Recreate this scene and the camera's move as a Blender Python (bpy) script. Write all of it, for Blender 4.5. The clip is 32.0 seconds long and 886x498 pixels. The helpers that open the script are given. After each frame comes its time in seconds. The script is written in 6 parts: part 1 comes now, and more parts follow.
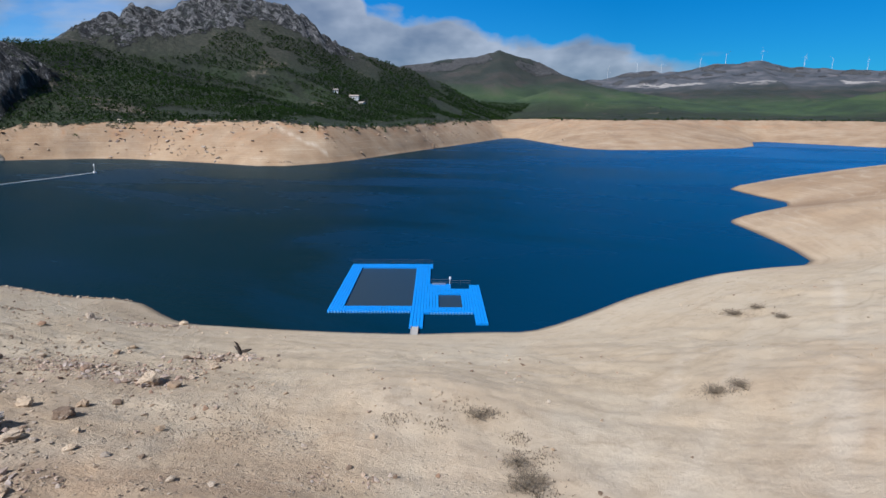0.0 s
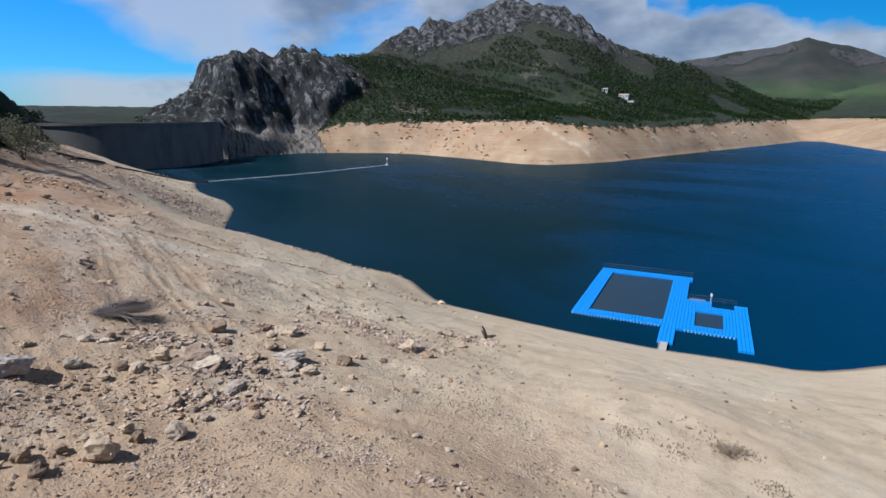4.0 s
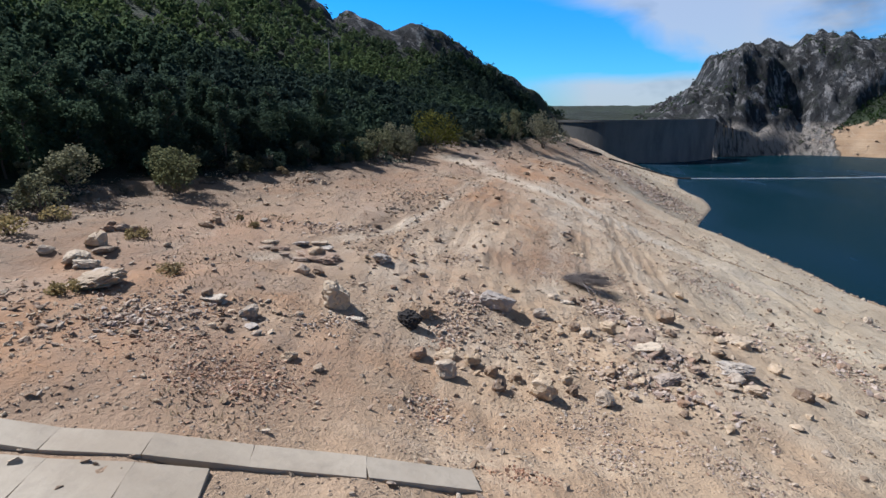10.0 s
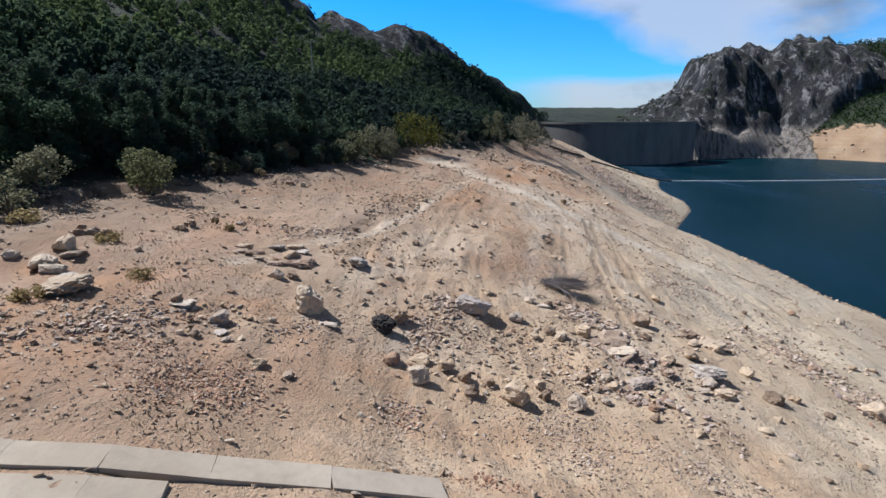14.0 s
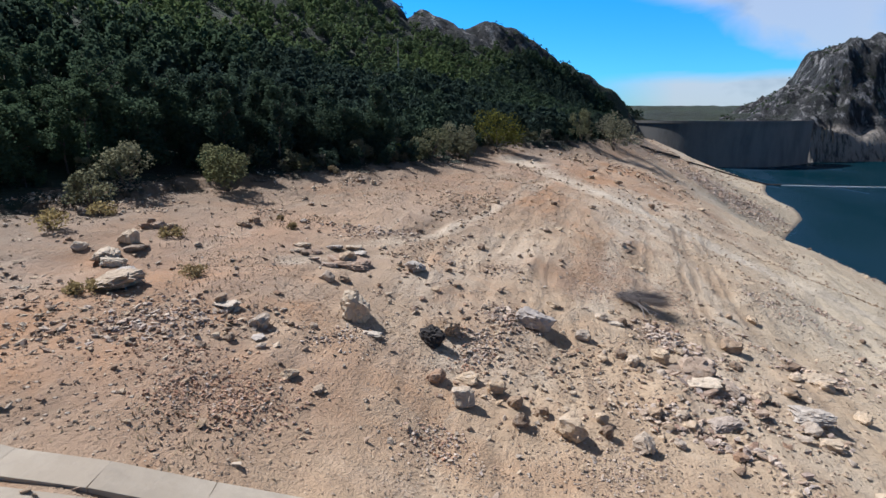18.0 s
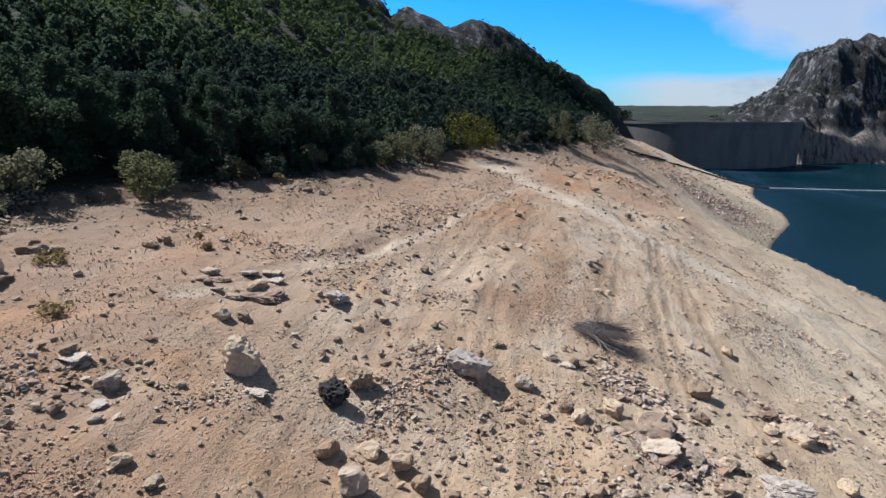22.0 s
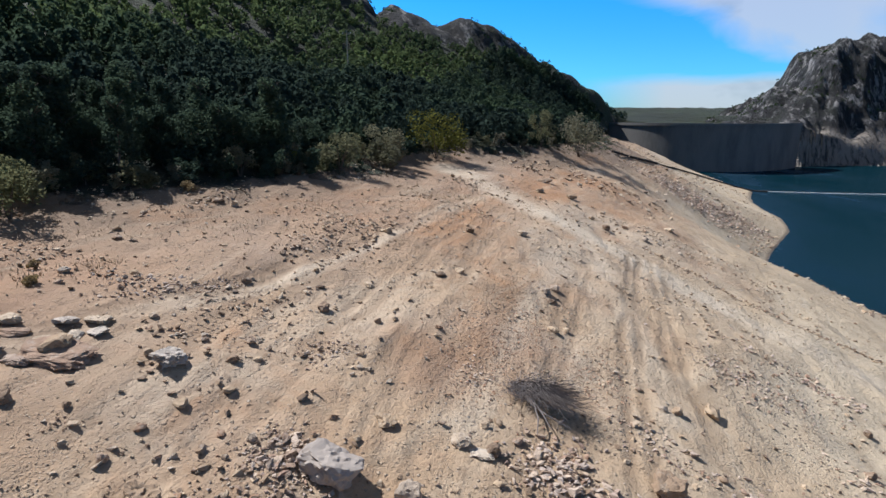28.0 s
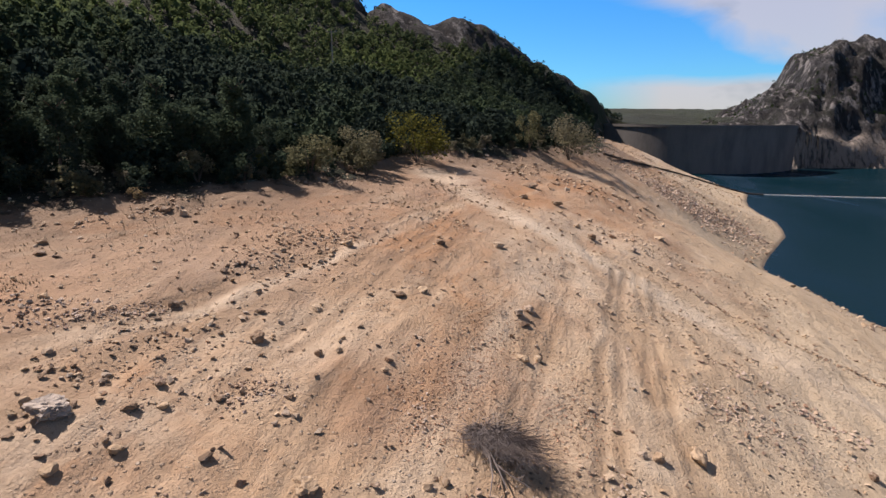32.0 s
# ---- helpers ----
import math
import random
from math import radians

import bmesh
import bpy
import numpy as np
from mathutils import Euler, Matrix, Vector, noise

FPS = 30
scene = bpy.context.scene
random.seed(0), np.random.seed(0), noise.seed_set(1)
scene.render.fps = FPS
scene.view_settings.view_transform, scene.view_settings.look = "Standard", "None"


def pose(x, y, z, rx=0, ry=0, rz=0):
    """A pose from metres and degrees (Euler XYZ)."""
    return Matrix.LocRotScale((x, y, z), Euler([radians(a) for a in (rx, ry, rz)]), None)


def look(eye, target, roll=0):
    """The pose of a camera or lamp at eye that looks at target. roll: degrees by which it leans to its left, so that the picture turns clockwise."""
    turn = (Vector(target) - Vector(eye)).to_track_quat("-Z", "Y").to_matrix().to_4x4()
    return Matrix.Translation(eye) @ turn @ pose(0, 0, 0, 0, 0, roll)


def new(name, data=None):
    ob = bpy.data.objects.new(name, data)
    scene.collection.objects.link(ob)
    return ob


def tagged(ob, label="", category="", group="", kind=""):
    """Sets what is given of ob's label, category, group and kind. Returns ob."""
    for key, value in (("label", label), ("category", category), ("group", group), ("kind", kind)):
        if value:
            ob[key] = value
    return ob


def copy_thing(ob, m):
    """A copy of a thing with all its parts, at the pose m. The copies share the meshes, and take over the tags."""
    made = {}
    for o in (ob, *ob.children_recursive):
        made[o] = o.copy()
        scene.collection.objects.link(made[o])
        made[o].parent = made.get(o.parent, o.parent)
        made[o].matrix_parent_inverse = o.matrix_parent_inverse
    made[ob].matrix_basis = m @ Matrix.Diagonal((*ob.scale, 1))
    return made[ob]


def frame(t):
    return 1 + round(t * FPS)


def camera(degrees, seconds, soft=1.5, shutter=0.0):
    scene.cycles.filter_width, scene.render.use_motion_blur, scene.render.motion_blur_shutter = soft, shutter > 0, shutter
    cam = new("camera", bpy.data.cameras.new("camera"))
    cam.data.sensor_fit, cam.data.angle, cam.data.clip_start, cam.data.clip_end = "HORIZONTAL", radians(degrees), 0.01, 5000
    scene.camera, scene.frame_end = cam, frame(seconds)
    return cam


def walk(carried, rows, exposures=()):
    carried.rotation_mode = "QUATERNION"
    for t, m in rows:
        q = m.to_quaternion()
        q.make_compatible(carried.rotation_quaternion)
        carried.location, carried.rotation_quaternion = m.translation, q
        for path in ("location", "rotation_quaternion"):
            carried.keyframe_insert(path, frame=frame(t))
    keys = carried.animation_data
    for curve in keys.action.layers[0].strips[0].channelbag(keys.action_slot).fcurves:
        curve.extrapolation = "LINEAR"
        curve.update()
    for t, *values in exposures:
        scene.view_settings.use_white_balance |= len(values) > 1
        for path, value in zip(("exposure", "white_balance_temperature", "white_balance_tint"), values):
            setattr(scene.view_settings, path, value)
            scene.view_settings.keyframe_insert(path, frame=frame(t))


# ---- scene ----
# ---------------------------------------------------------------- camera
cam = camera(77.7, 32.0)
PATH = [
    (0, (1.623, -2.827, 32.32), (0.909, -1.019, 31.848), 0.4),
    (0.5, (1.714, -3.031, 32.403), (0.924, -1.257, 31.929), 0.3),
    (1, (1.891, -3.109, 32.365), (1.024, -1.37, 31.891), 0.3),
    (1.5, (1.776, -3.009, 32.27), (0.833, -1.31, 31.796), 0.2),
    (2, (1.872, -3.041, 32.358), (0.853, -1.387, 31.883), 0.2),
    (2.5, (1.857, -3.021, 32.311), (0.75, -1.425, 31.836), 0.2),
    (3, (1.861, -2.961, 32.295), (0.63, -1.458, 31.819), 0.1),
    (3.5, (1.931, -2.946, 32.316), (0.584, -1.546, 31.84), 0.1),
    (5.5, (1.817, -2.725, 31.652), (0.137, -1.751, 31.176), -0.1),
    (6, (1.859, -2.75, 31.549), (0.111, -1.903, 31.071), -0.1),
    (6.5, (1.948, -2.755, 31.555), (0.136, -2.057, 31.078), -0.1),
    (7, (1.915, -2.711, 31.478), (0.048, -2.174, 31.001), -0.2),
    (7.5, (1.915, -2.642, 31.371), (0.009, -2.269, 30.895), -0.4),
    (8, (1.89, -2.582, 31.274), (-0.04, -2.361, 30.8), -0.5),
    (8.5, (1.938, -2.547, 31.256), (-0.003, -2.48, 30.78), -0.5),
    (9, (1.92, -2.466, 31.236), (-0.021, -2.556, 30.762), -0.6),
    (9.5, (1.962, -2.414, 31.339), (0.029, -2.611, 30.865), -0.6),
    (10, (1.952, -2.31, 31.557), (0.019, -2.5, 31.081), -0.5),
    (10.5, (1.954, -2.243, 31.74), (0.02, -2.42, 31.265), -0.5),
    (11, (1.956, -2.159, 32.002), (0.021, -2.324, 31.524), -0.4),
    (11.5, (1.882, -2.084, 32.147), (-0.055, -2.237, 31.67), -0.3),
    (12, (1.81, -1.962, 32.196), (-0.127, -2.11, 31.719), -0.2),
    (12.5, (1.751, -1.85, 32.102), (-0.186, -1.994, 31.625), -0.2),
    (13, (1.764, -1.753, 32.027), (-0.173, -1.894, 31.552), -0.2),
    (13.5, (1.788, -1.703, 31.906), (-0.149, -1.844, 31.43), -0.1),
    (14, (1.738, -1.614, 31.784), (-0.2, -1.751, 31.31), -0.1),
    (14.5, (1.513, -1.54, 31.675), (-0.426, -1.669, 31.2), -0.0),
    (15, (1.307, -1.429, 31.644), (-0.631, -1.57, 31.168), -0.0),
    (15.5, (1.056, -1.267, 31.679), (-0.861, -1.583, 31.203), -0.1),
    (17.5, (-0.93, -0.485, 31.44), (-2.82, -0.931, 30.963), -0.1),
    (18, (-1.526, -0.185, 31.605), (-3.417, -0.626, 31.127), -0.1),
    (18.5, (-2.178, 0.132, 31.84), (-4.07, -0.307, 31.361), -0.1),
    (19, (-3.06, 0.443, 31.973), (-4.952, 0.007, 31.495), -0.1),
    (19.5, (-3.853, 0.872, 32.075), (-5.745, 0.439, 31.595), 0.0),
    (20, (-4.721, 1.258, 32.011), (-6.615, 0.827, 31.532), 0.1),
    (20.5, (-5.498, 1.702, 32.002), (-7.392, 1.274, 31.524), 0.2),
    (21, (-6.42, 2.038, 32.036), (-8.316, 1.617, 31.557), 0.2),
    (21.5, (-7.334, 2.402, 32.129), (-9.23, 1.985, 31.647), 0.2),
    (22, (-8.339, 2.788, 32.168), (-10.235, 2.373, 31.685), 0.2),
    (22.5, (-9.337, 3.143, 32.193), (-11.233, 2.731, 31.711), 0.2),
    (23, (-10.307, 3.523, 32.271), (-12.204, 3.113, 31.787), 0.3),
    (23.5, (-11.327, 3.9, 32.273), (-13.224, 3.493, 31.79), 0.3),
    (24, (-12.336, 4.263, 32.252), (-14.234, 3.857, 31.769), 0.2),
    (24.5, (-13.37, 4.591, 32.228), (-15.268, 4.184, 31.746), 0.3),
    (25, (-14.291, 4.904, 32.25), (-16.188, 4.495, 31.767), 0.2),
    (25.5, (-15.282, 5.168, 32.194), (-17.18, 4.759, 31.713), 0.3),
    (27.5, (-18.996, 6.378, 31.616), (-20.895, 5.964, 31.142), 0.1),
    (28, (-19.64, 6.601, 31.591), (-21.538, 6.187, 31.117), 0.1),
    (28.5, (-20.279, 6.835, 31.655), (-22.177, 6.421, 31.181), 0.1),
    (29, (-20.908, 7.0, 31.649), (-22.807, 6.588, 31.175), 0.2),
    (29.5, (-21.505, 7.166, 31.642), (-23.403, 6.753, 31.167), 0.2),
    (30, (-22.111, 7.358, 31.627), (-24.009, 6.945, 31.151), 0.3),
    (30.5, (-22.69, 7.564, 31.657), (-24.588, 7.15, 31.183), 0.2),
    (31, (-23.319, 7.759, 31.739), (-25.217, 7.345, 31.264), 0.2),
    (31.5, (-23.896, 7.97, 31.805), (-25.795, 7.556, 31.332), 0.3),
    (32, (-24.537, 8.193, 31.757), (-26.438, 7.79, 31.284), 0.3),
]
EXPOSURES = [(0.0, 0.02, 5850, 10), (3.5, 0.10, 5850, 10), (9.0, 0.27, 5900, 10), (18.0, 0.37, 5950, 10), (24.0, 0.39, 6050, 10), (28.9, 0.36, 6150, 10), (29.4, 0.32, 7300, 22), (32.0, 0.32, 7300, 22)]
walk(cam, [(t, look(eye, target, roll)) for t, eye, target, roll in PATH], EXPOSURES)

# ---------------------------------------------------------------- sun and sky
SUN_DIR = Vector((-0.39, -0.92, 0.0)).normalized()
SUN_UP = radians(48)
sun_data = bpy.data.lights.new("sun", "SUN")
sun_data.energy, sun_data.angle, sun_data.color = 5.0, radians(0.53), (1.0, 0.955, 0.915)
sun = new("sun", sun_data)
sun.matrix_world = look((0, 0, 0), tuple(-(SUN_DIR * math.cos(SUN_UP) + Vector((0, 0, math.sin(SUN_UP))))))


class Tree:
    """A small builder of shader nodes."""

    def __init__(self, owner):
        owner.use_nodes = True
        self.t = owner.node_tree
        self.t.nodes.clear()

    def add(self, kind, sets=None, **inputs):
        n = self.t.nodes.new("ShaderNode" + kind)
        sets = sets or {}
        if "operation" in sets:
            n.operation = sets["operation"]
        if "use_clamp" in sets:
            n.use_clamp = sets["use_clamp"]
        if "name" in sets:
            n.attribute_name = sets["name"]
        if "data_type" in sets:
            n.data_type, n.blend_type = sets["data_type"], sets["blend_type"]
        for k, v in inputs.items():
            self.put(n, k.replace("_", " "), v)
        return n

    def put(self, n, key, v):
        s = n.inputs[int(key)] if key.isdigit() else n.inputs[key]
        if isinstance(v, bpy.types.NodeSocket):
            self.t.links.new(v, s)
        elif isinstance(v, bpy.types.Node):
            self.t.links.new(v.outputs[0], s)
        else:
            s.default_value = v

    def math(self, op, a, b=0.0, clamp=False):
        n = self.add("Math", {"operation": op, "use_clamp": clamp})
        self.put(n, "0", a), self.put(n, "1", b)
        return n

    def span(self, v, a, b, lo=0.0, hi=1.0):
        n = self.add("MapRange")
        for k, x in zip("01234", (v, a, b, lo, hi)):
            self.put(n, k, x)
        return n

    def ramp(self, fac, *stops):
        n = self.add("ValToRGB")
        els = n.color_ramp.elements
        while len(els) < len(stops):
            els.new(0.5)
        for e, (p, c) in zip(els, stops):
            e.position, e.color = p, (*c, 1)
        self.put(n, "0", fac)
        return n

    def mix(self, fac, a, b, blend="MIX"):
        n = self.add("Mix", {"data_type": "RGBA", "blend_type": blend})
        for i, v in ((0, fac), (6, a), (7, b)):
            if isinstance(v, tuple) and len(v) == 3:
                v = (*v, 1)
            self.put(n, str(i), v)
        return n.outputs[2]

    def scaled(self, vec, s):
        n = self.add("Vector" + "Math", {"operation": "MULTIPLY"})
        self.put(n, "0", vec), self.put(n, "1", s)
        return n

    def noise(self, vec, scale, detail=5.0, rough=0.55, warp=0.0):
        return self.add("TexNoise", None, Vector=vec, Scale=scale, Detail=detail, Roughness=rough, Distortion=warp)


world = bpy.data.worlds.new("sky")
scene.world = world
w = Tree(world)
sky = w.add("TexSky")
sky.sky_type, sky.sun_disc, sky.sun_elevation, sky.sun_rotation = "NISHITA", False, SUN_UP, math.atan2(SUN_DIR.x, SUN_DIR.y)
sky.altitude, sky.air_density, sky.dust_density, sky.ozone_density = 700.0, 1.0, 0.3, 2.2
way = w.add("TexCoord").outputs["Generated"]
axes = w.add("SeparateXYZ", None, Vector=way)
c130, s130 = math.cos(radians(130)), math.sin(radians(130))
fore = w.math("ADD", w.math("MULTIPLY", axes.outputs[0], c130), w.math("MULTIPLY", axes.outputs[1], s130))
side = w.math("SUBTRACT", w.math("MULTIPLY", axes.outputs[1], c130), w.math("MULTIPLY", axes.outputs[0], s130))
turn = w.math("ADD", 130.0, w.math("MULTIPLY", w.math("ARCTAN2", side, fore), 57.296))
rise = w.math("MULTIPLY", w.math("ARCSINE", axes.outputs[2]), 57.296)
puff = w.math("SUBTRACT", w.noise(w.scaled(way, (1.0, 1.0, 1.7)), 9.0, 5.0, 0.5, 0.2), 0.5)
thin = w.math("SUBTRACT", w.noise(w.scaled(way, (1.0, 1.0, 4.0)), 3.2, 7.0, 0.55, 0.5), 0.5)
# a bank of cumulus stands behind the peak and sinks towards the range
top = w.math("ADD", w.math("ADD", w.span(turn, 84.0, 98.0, 3.4, 6.8), w.span(turn, 98.0, 119.0, 0.0, 3.2)), w.span(turn, 119.0, 127.0, 0.0, 22.0))
heap_up = w.math("ADD", w.math("SUBTRACT", top, rise), w.math("MULTIPLY", puff, 7.0))
bank = w.math("MULTIPLY", w.span(heap_up, -0.2, 1.0), w.span(turn, 82.0, 91.0))
bank = w.math("MULTIPLY", bank, w.span(w.math("ADD", thin, w.span(turn, 134.0, 126.0, 0.0, 0.5)), -0.16, -0.02, 0.25, 1.0))
# over the dam a high sheet thins out, with a low band under a strip of blue
edge = w.math("ADD", 5.6, w.math("MULTIPLY", w.math("SUBTRACT", turn, 165.0), 0.42))
sheet = w.span(w.math("ADD", w.math("SUBTRACT", rise, edge), w.math("MULTIPLY", thin, 9.0)), -0.6, 2.6, 0.0, 0.85)
band = w.span(w.math("ADD", w.math("SUBTRACT", 3.3, rise), w.math("MULTIPLY", thin, 1.8)), -0.5, 0.6, 0.0, 0.98)
west = w.math("MULTIPLY", w.math("MAXIMUM", sheet, band), w.span(turn, 179.0, 171.0))
part_w = w.span(turn, 150.0, 159.0)
cloud = w.math("ADD", w.math("MULTIPLY", bank, w.math("SUBTRACT", 1.0, part_w)), w.math("MULTIPLY", west, part_w))
# a broken veil of thin cloud overhead, unseen, added to whiten the fill light
veil = w.math("MULTIPLY", w.span(w.math("ADD", thin, puff), -0.02, 0.22, 0.0, 0.30), w.span(rise, 13.0, 30.0))
cloud = w.math("MAXIMUM", w.math("MULTIPLY", cloud, w.span(rise, 40.0, 14.0)), veil)
lit = w.math("ADD", w.math("ADD", w.noise(w.scaled(way, (1.0, 1.0, 2.2)), 6.0, 4.0, 0.5), w.math("MULTIPLY", puff, -0.5)), w.span(heap_up, 3.0, 0.0, 0.0, 0.10))
lit = w.math("ADD", lit, w.math("MULTIPLY", part_w, 0.30))
shade = w.ramp(lit, (0.36, (0.36, 0.41, 0.50)), (0.50, (0.58, 0.62, 0.69)), (0.66, (0.88, 0.91, 0.97)))
blue = w.mix(1.0, w.add("HueSaturation", None, Hue=0.497, Saturation=1.5, Value=1.0, Color=sky).outputs[0], w.mix(w.span(turn, 95.0, 155.0), (0.17, 0.66, 0.86), (0.50, 1.08, 1.42)), "MULTIPLY")
# the blue deepens a little at the horizon and greys out high up
blue = w.mix(w.span(rise, 11.0, 1.0), blue, w.mix(1.0, blue, (0.42, 0.66, 0.86), "MULTIPLY"))
blue = w.mix(w.span(rise, 14.0, 34.0), blue, w.add("HueSaturation", None, Saturation=0.75, Value=0.45, Color=sky).outputs[0])
sky_bg = w.add("Background", None, Color=blue, Strength=0.1)
cloud_bg = w.add("Background", None, Color=shade, Strength=0.55)
both = w.add("MixShader")
w.put(both, "0", w.math("MULTIPLY", cloud, 0.85)), w.put(both, "1", sky_bg), w.put(both, "2", cloud_bg)
w.add("OutputWorld", None, Surface=both)


# ---------------------------------------------------------------- materials
def material(name):
    m = bpy.data.materials.new(name)
    return m, Tree(m)


def finish(t, color, rough=0.8, bump=None, strength=0.3, dist=0.1, **more):
    b = t.add("BsdfPrincipled", None, Base_Color=color if not isinstance(color, tuple) else (*color, 1), Roughness=rough)
    for k, v in more.items():
        t.put(b, k.replace("_", " "), v)
    if bump is not None:
        t.put(b, "Normal", t.add("Bump", None, Strength=strength, Distance=dist, Height=bump))
    t.add("OutputMaterial", None, Surface=b)
    return b


def place_of(t):
    return t.add("NewGeometry").outputs["Position"]


def bed_look(t, p):
    """Dried lake bed: pale sand, ochre and red earth, water lines along the contours, gravel."""
    xyz = t.add("SeparateXYZ", None, Vector=p)
    z = xyz.outputs[2]
    patch = t.noise(p, 0.05, 6.0, 0.62, 0.6)
    fine = t.noise(p, 0.6, 7.0, 0.68)
    grit = t.noise(p, 4.5, 5.0, 0.75)
    c = t.ramp(patch, (0.30, (0.37, 0.235, 0.14)), (0.46, (0.495, 0.352, 0.226)), (0.66, (0.56, 0.455, 0.34)))
    # darker and browner higher up the bank
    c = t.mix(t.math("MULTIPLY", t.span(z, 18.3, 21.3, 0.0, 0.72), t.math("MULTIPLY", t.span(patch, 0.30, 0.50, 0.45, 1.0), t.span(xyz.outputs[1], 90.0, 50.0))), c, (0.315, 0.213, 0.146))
    # silt is paler and greyer near the water
    near = t.span(xyz.outputs[1], 120.0, 220.0, 1.0, 0.1)
    c = t.mix(t.math("MULTIPLY", near, t.span(z, 9.0, 17.5, 0.6, 0.0)), c, (0.575, 0.488, 0.345))
    c = t.mix(t.math("SUBTRACT", 0.85, t.math("MULTIPLY", near, 0.85)), c, t.ramp(t.noise(p, 0.035, 6.0, 0.65), (0.36, (0.24, 0.145, 0.075)), (0.50, (0.35, 0.23, 0.13)), (0.64, (0.43, 0.31, 0.195))))
    c = t.mix(t.add("Attribute", {"name": "ochre"}).outputs["Fac"], c, (0.37, 0.215, 0.125))
    red = t.math("MULTIPLY", t.span(t.noise(p, 0.07, 5.0, 0.62, 1.0), 0.50, 0.66), t.span(z, 12.0, 19.0, 0.0, 0.8))
    c = t.mix(red, c, (0.40, 0.215, 0.105))
    # old water lines follow the contours; ruts and wash marks run along the bank
    lines = t.noise(t.scaled(p, (0.03, 0.03, 2.2)), 1.0, 5.0, 0.62, 0.3)
    c = t.mix(t.span(lines, 0.53, 0.68, 0.0, 0.34), c, (0.30, 0.215, 0.135))
    c = t.mix(t.span(lines, 0.45, 0.33, 0.0, 0.3), c, (0.62, 0.53, 0.40))
    run = t.add("Mapping", None, Vector=p, Rotation=(0, 0, -0.16), Scale=(0.035, 0.95, 0.3))
    ruts = t.noise(run, 1.0, 5.0, 0.65, 0.35)
    inland = t.math("MULTIPLY", t.span(z, 10.0, 14.0), t.span(t.noise(p, 0.09, 4.0, 0.6), 0.40, 0.62))
    c = t.mix(t.math("MULTIPLY", t.span(ruts, 0.54, 0.70, 0.0, 0.42), inland), c, (0.28, 0.19, 0.115))
    c = t.mix(t.math("MULTIPLY", t.span(ruts, 0.44, 0.30, 0.0, 0.35), inland), c, (0.60, 0.49, 0.36))
    c = t.mix(t.add("Attribute", {"name": "track"}).outputs["Fac"], c, (0.64, 0.545, 0.42))
    worn = t.add("Attribute", {"name": "rut"}).outputs["Fac"]
    c = t.mix(t.math("MULTIPLY", worn, 0.75), c, (0.25, 0.17, 0.105))
    c = t.mix(t.span(fine, 0.52, 0.72, 0.0, 0.5), c, (0.29, 0.20, 0.125))
    stones = t.add("TexVoronoi", None, Vector=p, Scale=2.4, Randomness=1.0)
    few = t.math("MULTIPLY", t.span(stones.outputs["Distance"], 0.26, 0.16), t.span(t.noise(p, 0.16, 5.0, 0.65), 0.46, 0.60))
    sandy = t.math("ADD", t.math("MULTIPLY", xyz.outputs[0], 0.6), t.math("MULTIPLY", xyz.outputs[1], 0.8))
    clean = t.span(sandy, 3.0, 17.0, 1.0, 0.1)
    few = t.math("MULTIPLY", few, clean)
    pebble = t.add("TexVoronoi", None, Vector=p, Scale=6.5, Randomness=1.0)
    many = t.math("MULTIPLY", t.span(pebble.outputs["Distance"], 0.30, 0.18), t.span(t.noise(p, 0.3, 5.0, 0.65), 0.45, 0.62))
    many = t.math("MULTIPLY", many, clean)
    c = t.mix(t.math("MULTIPLY", many, 0.85), c, t.ramp(pebble.outputs["Color"], (0.25, (0.11, 0.08, 0.06)), (0.9, (0.60, 0.53, 0.43))))
    c = t.mix(t.math("MULTIPLY", few, 0.8), c, t.ramp(stones.outputs["Color"], (0.3, (0.12, 0.085, 0.062)), (0.9, (0.60, 0.53, 0.44))))
    c = t.mix(t.math("MULTIPLY", t.span(grit, 0.50, 0.74, 0.0, 0.42), t.span(sandy, 3.0, 17.0, 1.0, 0.3)), c, (0.22, 0.155, 0.105))
    # wet rim at the water
    c = t.mix(t.span(z, 0.08, 0.5, 0.8, 0.0), c, (0.09, 0.065, 0.045))
    h = t.math("ADD", t.math("MULTIPLY", fine, 0.5), t.math("ADD", t.math("MULTIPLY", grit, 0.22), t.math("ADD", t.math("MULTIPLY", few, 0.4), t.math("MULTIPLY", many, 0.12))))
    h = t.math("SUBTRACT", t.math("ADD", h, t.math("MULTIPLY", ruts, 0.2)), t.math("MULTIPLY", worn, 0.25))
    h = t.math("MULTIPLY", h, t.span(sandy, 3.0, 17.0, 1.0, 0.5))
    return c, t.span(z, 0.05, 0.4, 0.45, 0.95), t.math("MULTIPLY", h, 0.45)


